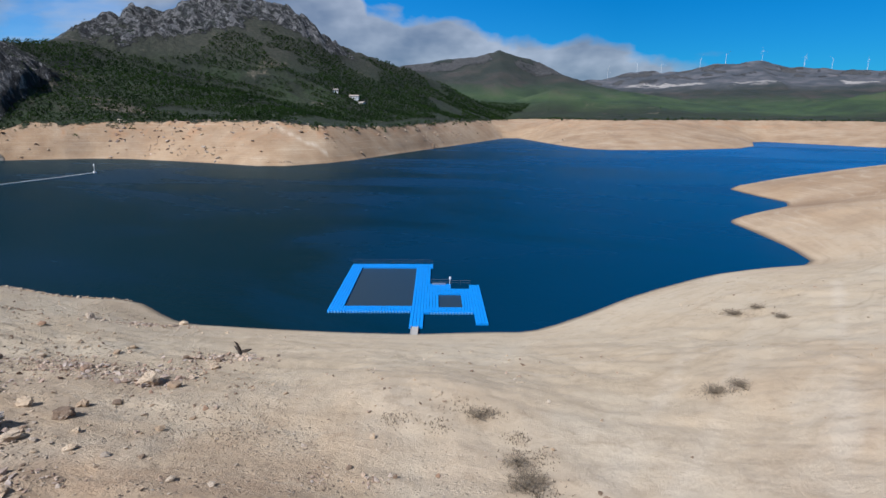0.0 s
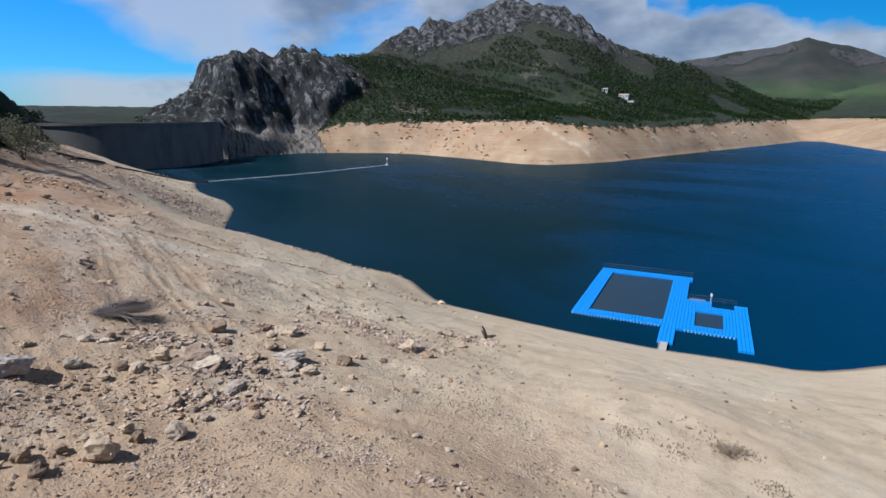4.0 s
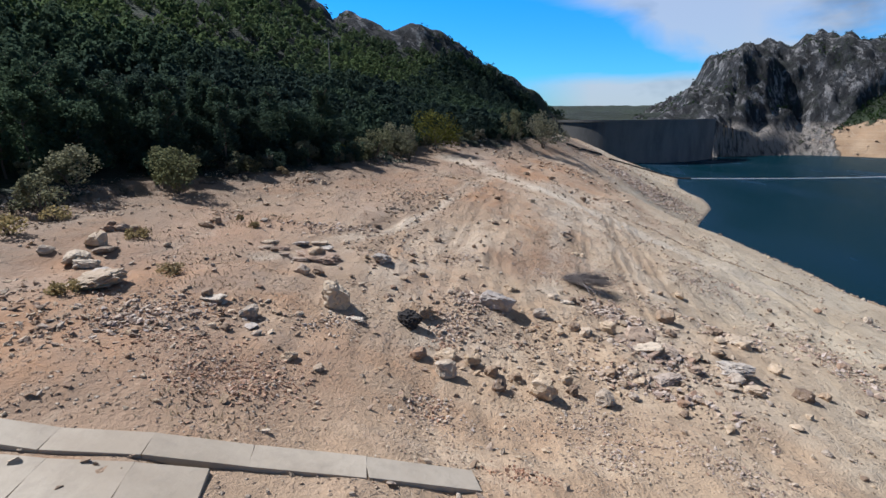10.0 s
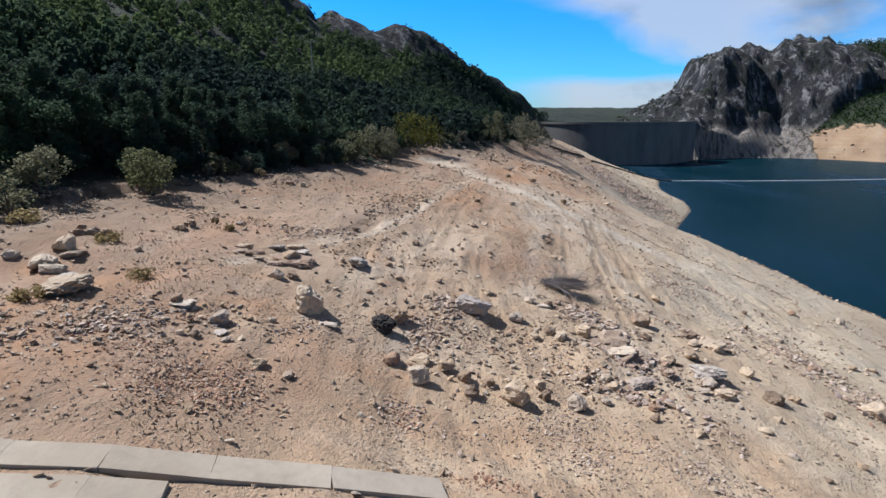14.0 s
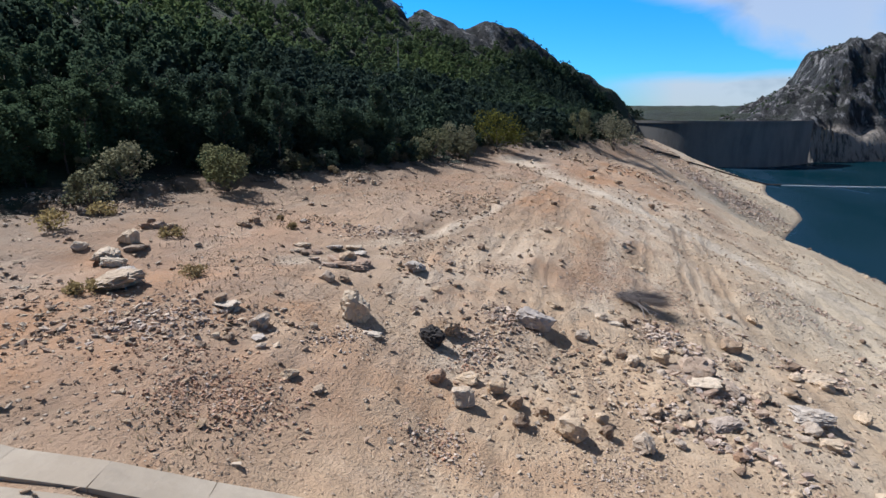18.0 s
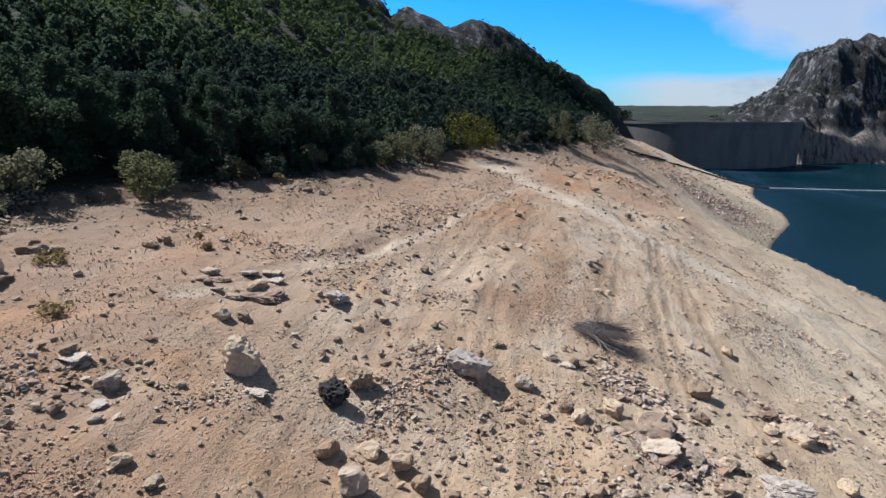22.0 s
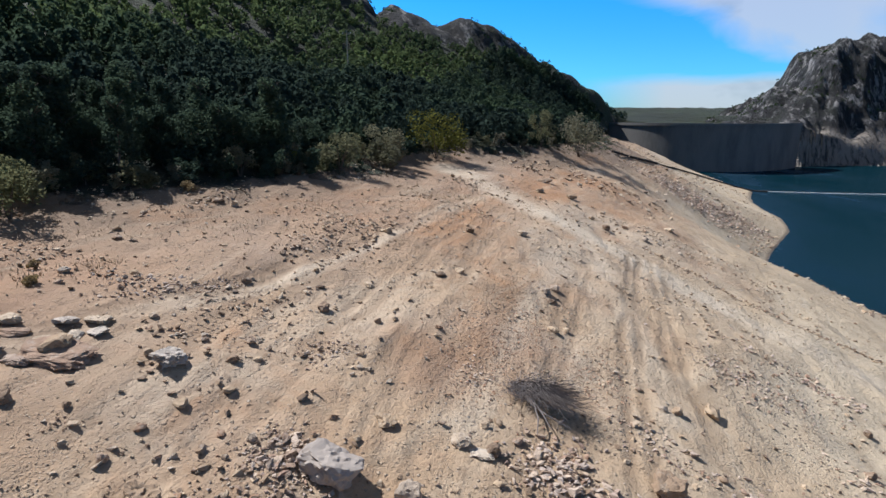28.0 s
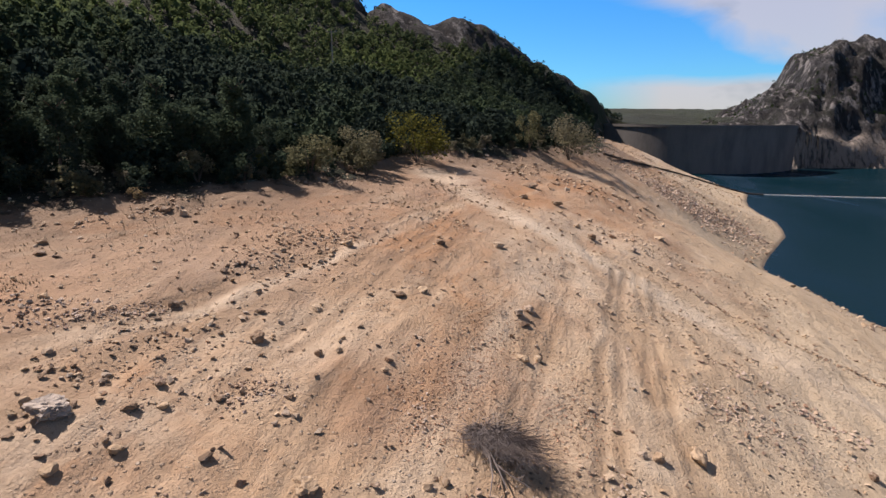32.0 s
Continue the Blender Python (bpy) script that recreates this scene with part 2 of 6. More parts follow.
def scrub_look(t, p):
    """Ground under woods, scrub and heath."""
    a = t.noise(p, 0.02, 7.0, 0.65, 0.4)
    b = t.noise(p, 0.22, 6.0, 0.7)
    c = t.ramp(a, (0.32, (0.010, 0.015, 0.009)), (0.48, (0.018, 0.025, 0.012)), (0.60, (0.021, 0.036, 0.012)), (0.74, (0.040, 0.034, 0.026)))
    c = t.mix(t.span(b, 0.5, 0.7, 0.0, 0.6), c, (0.024, 0.034, 0.016))
    bare = t.math("MULTIPLY", t.span(t.noise(p, 0.011, 6.0, 0.7, 0.6), 0.60, 0.68), t.span(b, 0.38, 0.6))
    c = t.mix(bare, c, (0.24, 0.19, 0.14))
    zs = t.math("ADD", t.add("SeparateXYZ", None, Vector=p).outputs[2], t.math("MULTIPLY", t.math("SUBTRACT", a, 0.5), 80.0))
    upland = t.math("MULTIPLY", t.span(zs, 80.0, 110.0), t.span(t.add("SeparateXYZ", None, Vector=p).outputs[1], 250.0, 330.0))
    c = t.mix(upland, c, t.ramp(b, (0.36, (0.020, 0.024, 0.015)), (0.52, (0.040, 0.042, 0.027)), (0.68, (0.075, 0.066, 0.050))))
    # beyond the lake: green scrub low down, brown heath higher, bare grey heath on the far range with blue haze painted
    # in
    xyz = t.add("SeparateXYZ", None, Vector=p)
    far = t.span(xyz.outputs[1], 1080.0, 1180.0)
    mott = t.noise(p, 0.012, 7.0, 0.68, 0.3)
    heath = t.ramp(mott, (0.34, (0.014, 0.022, 0.018)), (0.50, (0.026, 0.032, 0.025)), (0.68, (0.055, 0.047, 0.040)))
    green = t.ramp(mott, (0.36, (0.020, 0.038, 0.018)), (0.52, (0.038, 0.070, 0.024)), (0.66, (0.065, 0.095, 0.036)))
    zz = t.math("ADD", xyz.outputs[2], t.math("MULTIPLY", t.math("SUBTRACT", mott, 0.5), 90.0))
    c = t.mix(far, c, t.mix(t.span(zz, 75.0, 115.0), green, heath))
    grey = t.ramp(mott, (0.36, (0.045, 0.054, 0.064)), (0.52, (0.078, 0.082, 0.092)), (0.68, (0.15, 0.14, 0.145)))
    range_f = t.math("MULTIPLY", t.span(xyz.outputs[1], 2600.0, 2900.0), t.span(zz, 70.0, 150.0))
    c = t.mix(range_f, c, grey)
    cut = t.math("ABSOLUTE", t.math("SUBTRACT", t.math("ADD", zz, t.math("MULTIPLY", t.noise(p, 0.003, 3.0), -60.0)), 150.0))
    c = t.mix(t.math("MULTIPLY", t.math("MULTIPLY", t.span(cut, 9.0, 5.0), t.span(t.noise(p, 0.004, 2.0), 0.48, 0.52)), range_f), c, (0.36, 0.33, 0.30))
    return c, t.math("MULTIPLY", b, 2.0)


def cliff_look(t, p):
    """Steep dark quartzite in leaning beds, with pale streaks."""
    lean = t.add("Mapping", None, Vector=p, Rotation=(0.25, 0.35, 0.3), Scale=(1.0, 1.0, 0.13))
    a = t.noise(lean, 0.09, 8.0, 0.72, 0.4)
    b = t.noise(lean, 0.30, 8.0, 0.75, 0.3)
    k = t.noise(p, 0.05, 6.0, 0.65)
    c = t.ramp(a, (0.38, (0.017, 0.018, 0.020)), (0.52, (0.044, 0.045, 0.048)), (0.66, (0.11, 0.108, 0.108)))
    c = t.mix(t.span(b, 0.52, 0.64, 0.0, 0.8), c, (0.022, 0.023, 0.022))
    c = t.mix(t.span(b, 0.42, 0.30, 0.0, 0.5), c, (0.13, 0.127, 0.123))
    # pale veins run down the face
    drip = t.add("Mapping", None, Vector=p, Rotation=(0.12, 0.16, 0.3), Scale=(1.0, 1.0, 0.07))
    c = t.mix(t.math("MULTIPLY", t.span(t.noise(drip, 0.16, 7.0, 0.72), 0.51, 0.58), t.span(k, 0.41, 0.50, 0.0, 0.85)), c, (0.38, 0.365, 0.35))
    # shade of crevices painted in as near-black streaks
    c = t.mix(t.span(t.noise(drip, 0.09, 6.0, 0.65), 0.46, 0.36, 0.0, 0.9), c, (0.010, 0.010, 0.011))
    # scrub holds on the ledges
    c = t.mix(t.math("MULTIPLY", t.span(k, 0.52, 0.44), t.span(b, 0.56, 0.42, 0.0, 0.75)), c, (0.026, 0.034, 0.020))
    # leaning slabs painted pale, the shade of the clefts between them near black
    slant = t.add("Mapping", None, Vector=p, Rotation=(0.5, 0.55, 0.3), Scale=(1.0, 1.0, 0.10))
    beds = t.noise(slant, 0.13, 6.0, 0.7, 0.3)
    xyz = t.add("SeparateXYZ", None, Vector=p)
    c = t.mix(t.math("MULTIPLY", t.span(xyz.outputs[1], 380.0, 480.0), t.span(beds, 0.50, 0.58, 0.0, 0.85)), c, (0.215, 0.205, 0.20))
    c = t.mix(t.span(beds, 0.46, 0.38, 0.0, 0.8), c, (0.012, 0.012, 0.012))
    c = t.mix(t.math("MULTIPLY", t.span(xyz.outputs[1], 1200.0, 1300.0), 0.8), c, (0.085, 0.082, 0.08))
    # bleached below the old water level
    low = t.span(t.math("ADD", xyz.outputs[2], t.math("MULTIPLY", k, 8.0)), 29.0, 24.0)
    c = t.mix(t.math("MULTIPLY", low, t.span(b, 0.60, 0.46, 0.1, 0.92)), c, (0.46, 0.40, 0.34))
    return c, t.math("MULTIPLY", t.math("ADD", t.math("ADD", a, beds), t.math("MULTIPLY", b, 0.6)), 7.0)


def make_ground():
    m, t = material("bank_and_hills")
    p = place_of(t)
    ragged = t.math("SUBTRACT", t.noise(p, 0.13, 6.0, 0.68), 0.5)
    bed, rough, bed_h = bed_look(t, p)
    scrub, scrub_h = scrub_look(t, p)
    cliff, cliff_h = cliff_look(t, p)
    # leaf litter thins out from the wood; the trees' shade is painted in with it
    edge = t.add("Attribute", {"name": "wooded"}).outputs["Fac"]
    litter_shade = t.math("MULTIPLY", t.span(t.math("ADD", edge, ragged), -0.80, -0.02, 0.0, 0.66), t.span(t.add("SeparateXYZ", None, Vector=p).outputs[1], 120.0, 60.0))
    bed = t.mix(litter_shade, bed, (0.135, 0.098, 0.066))
    wooded = t.span(t.math("ADD", t.add("Attribute", {"name": "wooded"}).outputs["Fac"], t.math("MULTIPLY", ragged, 1.2)), -0.06, 0.06)
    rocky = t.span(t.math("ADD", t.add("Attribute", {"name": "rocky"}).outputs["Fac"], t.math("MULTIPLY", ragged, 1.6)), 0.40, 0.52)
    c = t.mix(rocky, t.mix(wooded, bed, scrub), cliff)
    h = t.math("ADD", t.math("MULTIPLY", bed_h, t.math("SUBTRACT", 1.0, t.math("MAXIMUM", wooded, rocky))),
               t.math("ADD", t.math("MULTIPLY", scrub_h, t.math("MULTIPLY", wooded, t.math("SUBTRACT", 1.0, rocky))), t.math("MULTIPLY", cliff_h, rocky)))
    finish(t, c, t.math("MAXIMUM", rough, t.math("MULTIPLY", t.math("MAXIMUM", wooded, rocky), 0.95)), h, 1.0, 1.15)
    return m


def make_water():
    m, t = material("lake_water")
    p = place_of(t)
    a = t.noise(t.scaled(p, (1.0, 1.6, 1.0)), 0.55, 4.0, 0.6)
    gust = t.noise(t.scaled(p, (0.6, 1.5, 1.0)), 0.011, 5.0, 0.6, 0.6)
    # green and dark in the arm by the dam, blue up the lake: cliff and sky reflections are painted into the body colour
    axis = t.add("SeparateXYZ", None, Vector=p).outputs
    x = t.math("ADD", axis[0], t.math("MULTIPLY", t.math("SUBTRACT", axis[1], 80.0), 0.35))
    sky_f = t.span(t.math("ADD", x, t.math("MULTIPLY", t.math("SUBTRACT", gust, 0.5), 200.0)), -70.0, 240.0)
    c = t.mix(sky_f, (0.0012, 0.016, 0.024), (0.0010, 0.105, 0.30))
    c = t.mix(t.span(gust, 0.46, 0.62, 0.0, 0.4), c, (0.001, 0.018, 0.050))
    bump = t.add("Bump", None, Strength=0.5, Distance=0.25, Height=a)
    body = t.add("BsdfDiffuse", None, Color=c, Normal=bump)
    gloss = t.add("BsdfGlossy", None, Color=(0.62, 0.82, 1.0, 1), Roughness=t.span(gust, 0.4, 0.65, 0.16, 0.34), Normal=bump)
    both = t.add("MixShader")
    t.put(both, "0", t.math("MULTIPLY", t.add("Fresnel", None, IOR=1.33, Normal=bump), 0.30)), t.put(both, "1", body), t.put(both, "2", gloss)
    t.add("OutputMaterial", None, Surface=both)
    return m


def make_concrete(name, base, streak):
    m, t = material(name)
    p = place_of(t)
    a = t.noise(t.scaled(p, (1.0, 1.0, 0.3)), 0.12, 7.0, 0.65, 0.3)
    b = t.noise(p, 1.6, 6.0, 0.65)
    c = t.mix(t.span(a, 0.42, 0.66), base, streak)
    c = t.mix(t.span(b, 0.5, 0.75, 0.0, 0.5), c, tuple(v * 0.6 for v in base))
    finish(t, c, 0.9, b, 0.3, 0.15)
    return m


def make_stone(name, tint):
    m, t = material(name)
    p = place_of(t)
    r = t.add("ObjectInfo").outputs["Random"]
    isl = t.add("NewGeometry").outputs["Random Per Island"]
    k = t.math("FRACT", t.math("ADD", r, isl))
    a = t.noise(p, 2.2, 7.0, 0.65, 0.3)
    c = t.ramp(k, (0.0, (0.20, 0.145, 0.105)), (0.18, (0.31, 0.225, 0.16)), (0.34, (0.48, 0.37, 0.26)), (0.55, (0.60, 0.49, 0.37)), (0.78, (0.47, 0.405, 0.345)), (1.0, (0.36, 0.23, 0.15)))
    c = t.mix(1.0, c, tint, "MULTIPLY")
    crack = t.noise(t.scaled(p, (1.0, 1.0, 3.0)), 1.1, 8.0, 0.75, 0.4)
    c = t.mix(t.span(crack, 0.56, 0.70, 0.0, 0.5), c, (0.13, 0.095, 0.07))
    c = t.mix(t.span(a, 0.50, 0.72, 0.0, 0.5), c, (0.18, 0.135, 0.10))
    c = t.mix(t.span(a, 0.46, 0.32, 0.0, 0.45), c, (0.55, 0.50, 0.43))
    finish(t, c, 0.92, t.math("ADD", a, t.math("MULTIPLY", crack, 1.2)), 0.9, 0.16)
    return m


def make_leaf(name, c0, c1, c2):
    m, t = material(name)
    r = t.add("ObjectInfo").outputs["Random"]
    isl = t.add("NewGeometry").outputs["Random Per Island"]
    k = t.math("ADD", t.math("MULTIPLY", r, 0.6), t.math("MULTIPLY", isl, 0.4))
    c = t.ramp(k, (0.12, c0), (0.5, c1), (0.88, c2))
    wide = t.noise(place_of(t), 0.03, 5.0, 0.6)
    c = t.mix(t.span(wide, 0.42, 0.64, 0.0, 0.7), c, tuple(v * f for v, f in zip(c2, (1.15, 1.2, 0.9))))
    both = t.add("MixShader")
    t.put(both, "0", 0.5)
    t.put(both, "1", t.add("BsdfDiffuse", None, Color=c, Roughness=0.8))
    t.put(both, "2", t.add("BsdfTranslucent", None, Color=c))
    t.add("OutputMaterial", None, Surface=both)
    return m


def make_plain(name, color, rough=0.6, metal=0.0, wear=0.25, scale=3.0):
    m, t = material(name)
    a = t.noise(place_of(t), scale, 6.0, 0.65)
    c = t.mix(t.span(a, 0.45, 0.75, 0.0, wear), color, tuple(v * 0.45 for v in color))
    finish(t, c, rough, a, 0.15, 0.02, Metallic=metal)
    return m


EARTH, WATER = make_ground(), make_water()
DAM_CONCRETE = make_concrete("dam_concrete", (0.185, 0.178, 0.165), (0.12, 0.117, 0.11))
SLAB_CONCRETE = make_concrete("old_concrete", (0.48, 0.41, 0.32), (0.37, 0.305, 0.23))
BLOCK_STONE = make_concrete("pale_block_stone", (0.50, 0.40, 0.29), (0.38, 0.29, 0.20))
LILAC_STONE = make_concrete("grey_boulder_stone", (0.37, 0.32, 0.28), (0.25, 0.21, 0.18))
STONE = make_stone("field_stone", (0.98, 0.93, 0.86))
GREY_STONE = make_stone("grey_rubble", (1.08, 1.04, 1.06))
RED_STONE = make_stone("red_rubble", (1.05, 0.80, 0.68))
PALE_STONE = make_stone("pale_slab_stone", (1.08, 1.1, 1.12))
PINE = make_leaf("pine_needles", (0.036, 0.054, 0.046), (0.049, 0.073, 0.057), (0.070, 0.100, 0.070))
SLOPE = make_leaf("hillside_leaves", (0.052, 0.078, 0.045), (0.070, 0.100, 0.054), (0.098, 0.130, 0.066))
OAK = make_leaf("scrub_leaves", (0.065, 0.072, 0.045), (0.115, 0.12, 0.075), (0.18, 0.18, 0.115))
GOLD = make_leaf("yellowing_leaves", (0.10, 0.105, 0.03), (0.18, 0.175, 0.045), (0.28, 0.25, 0.065))
STRAW = make_leaf("dry_straw", (0.16, 0.12, 0.065), (0.27, 0.205, 0.115), (0.38, 0.30, 0.18))
GREYLEAF = make_leaf("grey_leaves", (0.095, 0.092, 0.068), (0.155, 0.15, 0.112), (0.225, 0.215, 0.165))
FARLEAF = make_leaf("far_leaves", (0.017, 0.030, 0.015), (0.027, 0.050, 0.018), (0.045, 0.080, 0.024))
BARK = make_plain("bark", (0.11, 0.085, 0.065), 0.95)
TWIG = make_plain("dead_twigs", (0.20, 0.175, 0.165), 0.95)
BLUE = make_plain("blue_plastic", (0.012, 0.27, 0.80), 0.5, 0.0, 0.25, 0.8)
RAIL = make_plain("dull_rail_steel", (0.10, 0.11, 0.13), 0.6, 0.4)
STEEL = make_plain("galvanised_steel", (0.42, 0.43, 0.44), 0.45, 0.7)
WHITE = make_plain("white_paint", (0.75, 0.75, 0.73), 0.6)
ROOF = make_plain("roof_tiles", (0.40, 0.34, 0.29), 0.85)


# ---------------------------------------------------------------- the lie of the land
def lattice(ix, iy, seed):
    h = (ix * 374761393 + iy * 668265263 + seed * 974634721) & 0xFFFFFFFF
    h = ((h ^ (h >> 13)) * 1274126177) & 0xFFFFFFFF
    return ((h ^ (h >> 16)) & 0xFFFF) / 65535.0 * 2 - 1


def vnoise(x, y, seed=0):
    ix, iy = np.floor(x).astype(np.int64), np.floor(y).astype(np.int64)
    fx, fy = x - ix, y - iy
    u, v = fx * fx * (3 - 2 * fx), fy * fy * (3 - 2 * fy)
    a, b = lattice(ix, iy, seed), lattice(ix + 1, iy, seed)
    c, d = lattice(ix, iy + 1, seed), lattice(ix + 1, iy + 1, seed)
    return (a * (1 - u) + b * u) * (1 - v) + (c * (1 - u) + d * u) * v


def fbm(x, y, octaves=4, seed=0):
    out, amp = 0.0, 0.5
    for k in range(octaves):
        out = out + amp * vnoise(x, y, seed + k)
        x, y, amp = x * 2.03 + 3.1, y * 2.03 - 1.7, amp * 0.5
    return out


def ridged(x, y, octaves=4, seed=0):
    out, amp = 0.0, 0.5
    for k in range(octaves):
        out = out + amp * (1 - 2 * np.abs(vnoise(x, y, seed + k)))
        x, y, amp = x * 2.1 + 1.3, y * 2.1 + 4.7, amp * 0.5
    return out


def domes(x, y, size, seed=0):
    """Rounded lumps with creases between them, 0 to 1."""
    x, y = x / size, y / size
    ix, iy = np.floor(x).astype(np.int64), np.floor(y).astype(np.int64)
    out = np.zeros(x.shape)
    for dx in (-1, 0, 1):
        for dy in (-1, 0, 1):
            cx, cy = ix + dx, iy + dy
            px, py = cx + 0.5 + 0.42 * lattice(cx, cy, seed), cy + 0.5 + 0.42 * lattice(cx, cy, seed + 1)
            r = 0.85 + 0.25 * lattice(cx, cy, seed + 2)
            out = np.maximum(out, np.sqrt(np.clip(1 - ((x - px) ** 2 + (y - py) ** 2) / (r * r), 0, 1)) * (0.8 + 0.2 * lattice(cx, cy, seed + 3)))
    return out


LAKE = [(600, 620), (300, 560), (150, 483), (104, 415), (63, 349), (30, 287), (38, 265), (51, 242), (30, 208), (22.6, 191.5),
        (26.6, 180.5), (34, 156), (36, 140.5), (23.2, 131.5), (12.4, 121), (-0.3, 102.3), (-10.7, 82.3), (-15.2, 75.8), (-22, 73),
        (-31, 68.3), (-42, 64.6), (-55, 61), (-65.8, 58.3), (-70.3, 59), (-83, 63.6), (-95.5, 59.7), (-112, 60), (-142, 50),
        (-154, 53), (-181, 66), (-189, 70), (-225, 78), (-281, 93), (-335, 99), (-392, 93), (-425, 90), (-428, 128), (-409, 146), (-424, 178),
        (-433, 222)]
LAKE_FAR = [(-421, 242), (-374, 288), (-294, 288), (-226, 281), (-208, 330), (-212, 450), (-214, 606), (-223, 856), (-109, 635),
            (-63, 565), (15, 605), (94, 692), (115, 891), (182, 822), (234, 766), (420, 720), (600, 720)]
LAKE = np.array(LAKE + LAKE_FAR, float)
AHEAD = np.roll(LAKE, -1, 0)
LAKE = np.stack([LAKE * 0.8 + AHEAD * 0.2, LAKE * 0.2 + AHEAD * 0.8], 1).reshape(-1, 2)
# the upper edge of the bare bank: x, y, height
BRINK = np.array([
    (760, 470, 27), (300, 400, 27), (190, 240, 27), (120, 90, 27), (70, -30, 27), (20, -50, 25.5), (-25, -46, 24.6), (-39, -43, 24.4),
    (-56, -41, 24.3), (-66, -32, 24.2), (-83, -23, 24.3), (-101, -20, 24.6), (-121, -15, 25.2), (-140, 0, 25), (-160, 12, 25),
    (-200, 22, 23.5), (-260, 23, 21), (-296, 26, 21.5), (-330, 26, 21), (-385, 33, 23), (-408, 40, 25), (-430, 136, 26), (-417, 152, 25), (-431, 183, 16), (-441, 226, 11),
    (-438, 250, 19), (-428, 268, 25), (-359, 314, 26), (-303, 335, 27.5), (-267, 336, 27.5), (-236, 348, 24), (-232, 463, 22)], float)
BRINK_FAR = np.array([(-248, 652, 25), (-262, 965, 26), (-190, 960, 28), (-130, 800, 28.5), (-55, 795, 28), (99, 972, 29), (292, 975, 28),
                      (760, 900, 28)], float)
BRINK = np.concatenate([BRINK, BRINK_FAR])
# crest lines: x, y, height
CRESTS = {
    "south_hill": [(-412, 52, 32), (-405, 41, 50), (-399, 27, 61), (-390, 6, 65), (-380, -5, 68), (-365, -18, 74), (-357, -28, 81), (-347, -41, 88), (-335, -54, 86),
                   (-322, -69, 84), (-308, -90, 91), (-280, -150, 125), (-220, -215, 150), (-100, -260, 160), (60, -270, 150), (260, -200, 110)],
    "peak": [(-500, 146, 40), (-497, 158, 48), (-495, 166, 52), (-497, 178, 76), (-505, 210, 84), (-517, 257, 91), (-537, 303, 91), (-555, 370, 98),
             (-597, 432, 114), (-606, 485, 143), (-602, 552, 155), (-584, 613, 185), (-561, 660, 191), (-509, 701, 174), (-473, 738, 138),
             (-432, 820, 116), (-392, 895, 100), (-340, 1000, 60)],
    "second_hill": [(-850, 1400, 150), (-688, 1441, 178), (-566, 1493, 188), (-441, 1535, 220), (-343, 1560, 172), (-236, 1680, 128), (-100, 1800, 80)],
    "near_slope": [(-288, 1213, 72), (-230, 1225, 90), (-131, 1190, 66), (-50, 1146, 38)],
    "east_slope": [(159, 1288, 40), (279, 1318, 63), (391, 1342, 84), (524, 1296, 100), (800, 1200, 110)],
    "range": [(-900, 3000, 190), (-446, 3166, 222), (-224, 3289, 268), (33, 3397, 284), (418, 3472, 334), (576, 3450, 285), (812, 3402, 276),
              (958, 3364, 275), (1400, 3248, 257)],
    "west_hill": [(-1520, -60, 30), (-1500, 123, 30), (-1483, 253, 37), (-1452, 395, 48), (-1419, 500, 60)],
    "east_hill": [(300, -150, 90), (420, 100, 90), (620, 350, 80)],
}
STEEP = {"south_hill": (1.0, 1.35), "peak": (1.5, 1.15), "second_hill": (1.5, 1.2), "near_slope": (1.6, 1.0), "east_slope": (1.6, 1.0),
         "range": (1.5, 1.5), "west_hill": (1.5, 1.3), "east_hill": (1.0, 1.0)}


def nearest(x, y, line, closed):
    """Distance to a line of points, and its height at the nearest spot."""
    best, height = np.full(x.shape, 1e9), np.zeros(x.shape)
    weights, blend = np.zeros(x.shape), np.zeros(x.shape)
    n = len(line)
    for i in range(n if closed else n - 1):
        a, b = line[i], line[(i + 1) % n]
        ab = b[:2] - a[:2]
        s = np.clip(((x - a[0]) * ab[0] + (y - a[1]) * ab[1]) / (ab @ ab), 0, 1)
        d = np.hypot(x - a[0] - s * ab[0], y - a[1] - s * ab[1])
        closer = d < best
        best = np.where(closer, d, best)
        if len(a) > 2:
            height = np.where(closer, a[2] + s * (b[2] - a[2]), height)
            if closed:
                w6 = (d + 0.05) ** -6.0
                weights, blend = weights + w6, blend + w6 * (a[2] + s * (b[2] - a[2]))
    return best, blend / weights if closed and len(line[0]) > 2 else height


def inside(x, y, line):
    odd = np.zeros(x.shape, bool)
    n = len(line)
    for i in range(n):
        (x0, y0), (x1, y1) = line[i][:2], line[(i + 1) % n][:2]
        if y0 != y1:
            odd ^= ((y0 > y) != (y1 > y)) & (x < (x1 - x0) * (y - y0) / (y1 - y0) + x0)
    return odd


def eased(x, y, line):
    """As nearest() for a closed line, averaged over a ring so that no creases show."""
    d0, h0 = nearest(x, y, line, True)
    r = np.minimum(d0 * 0.45, 30)
    d = d0.copy()
    for k in range(5):
        a = math.tau * (k + 0.3) / 5
        d = d + nearest(x + r * math.cos(a), y + r * math.sin(a), line[:, :2], True)[0]
    return d / 6, h0


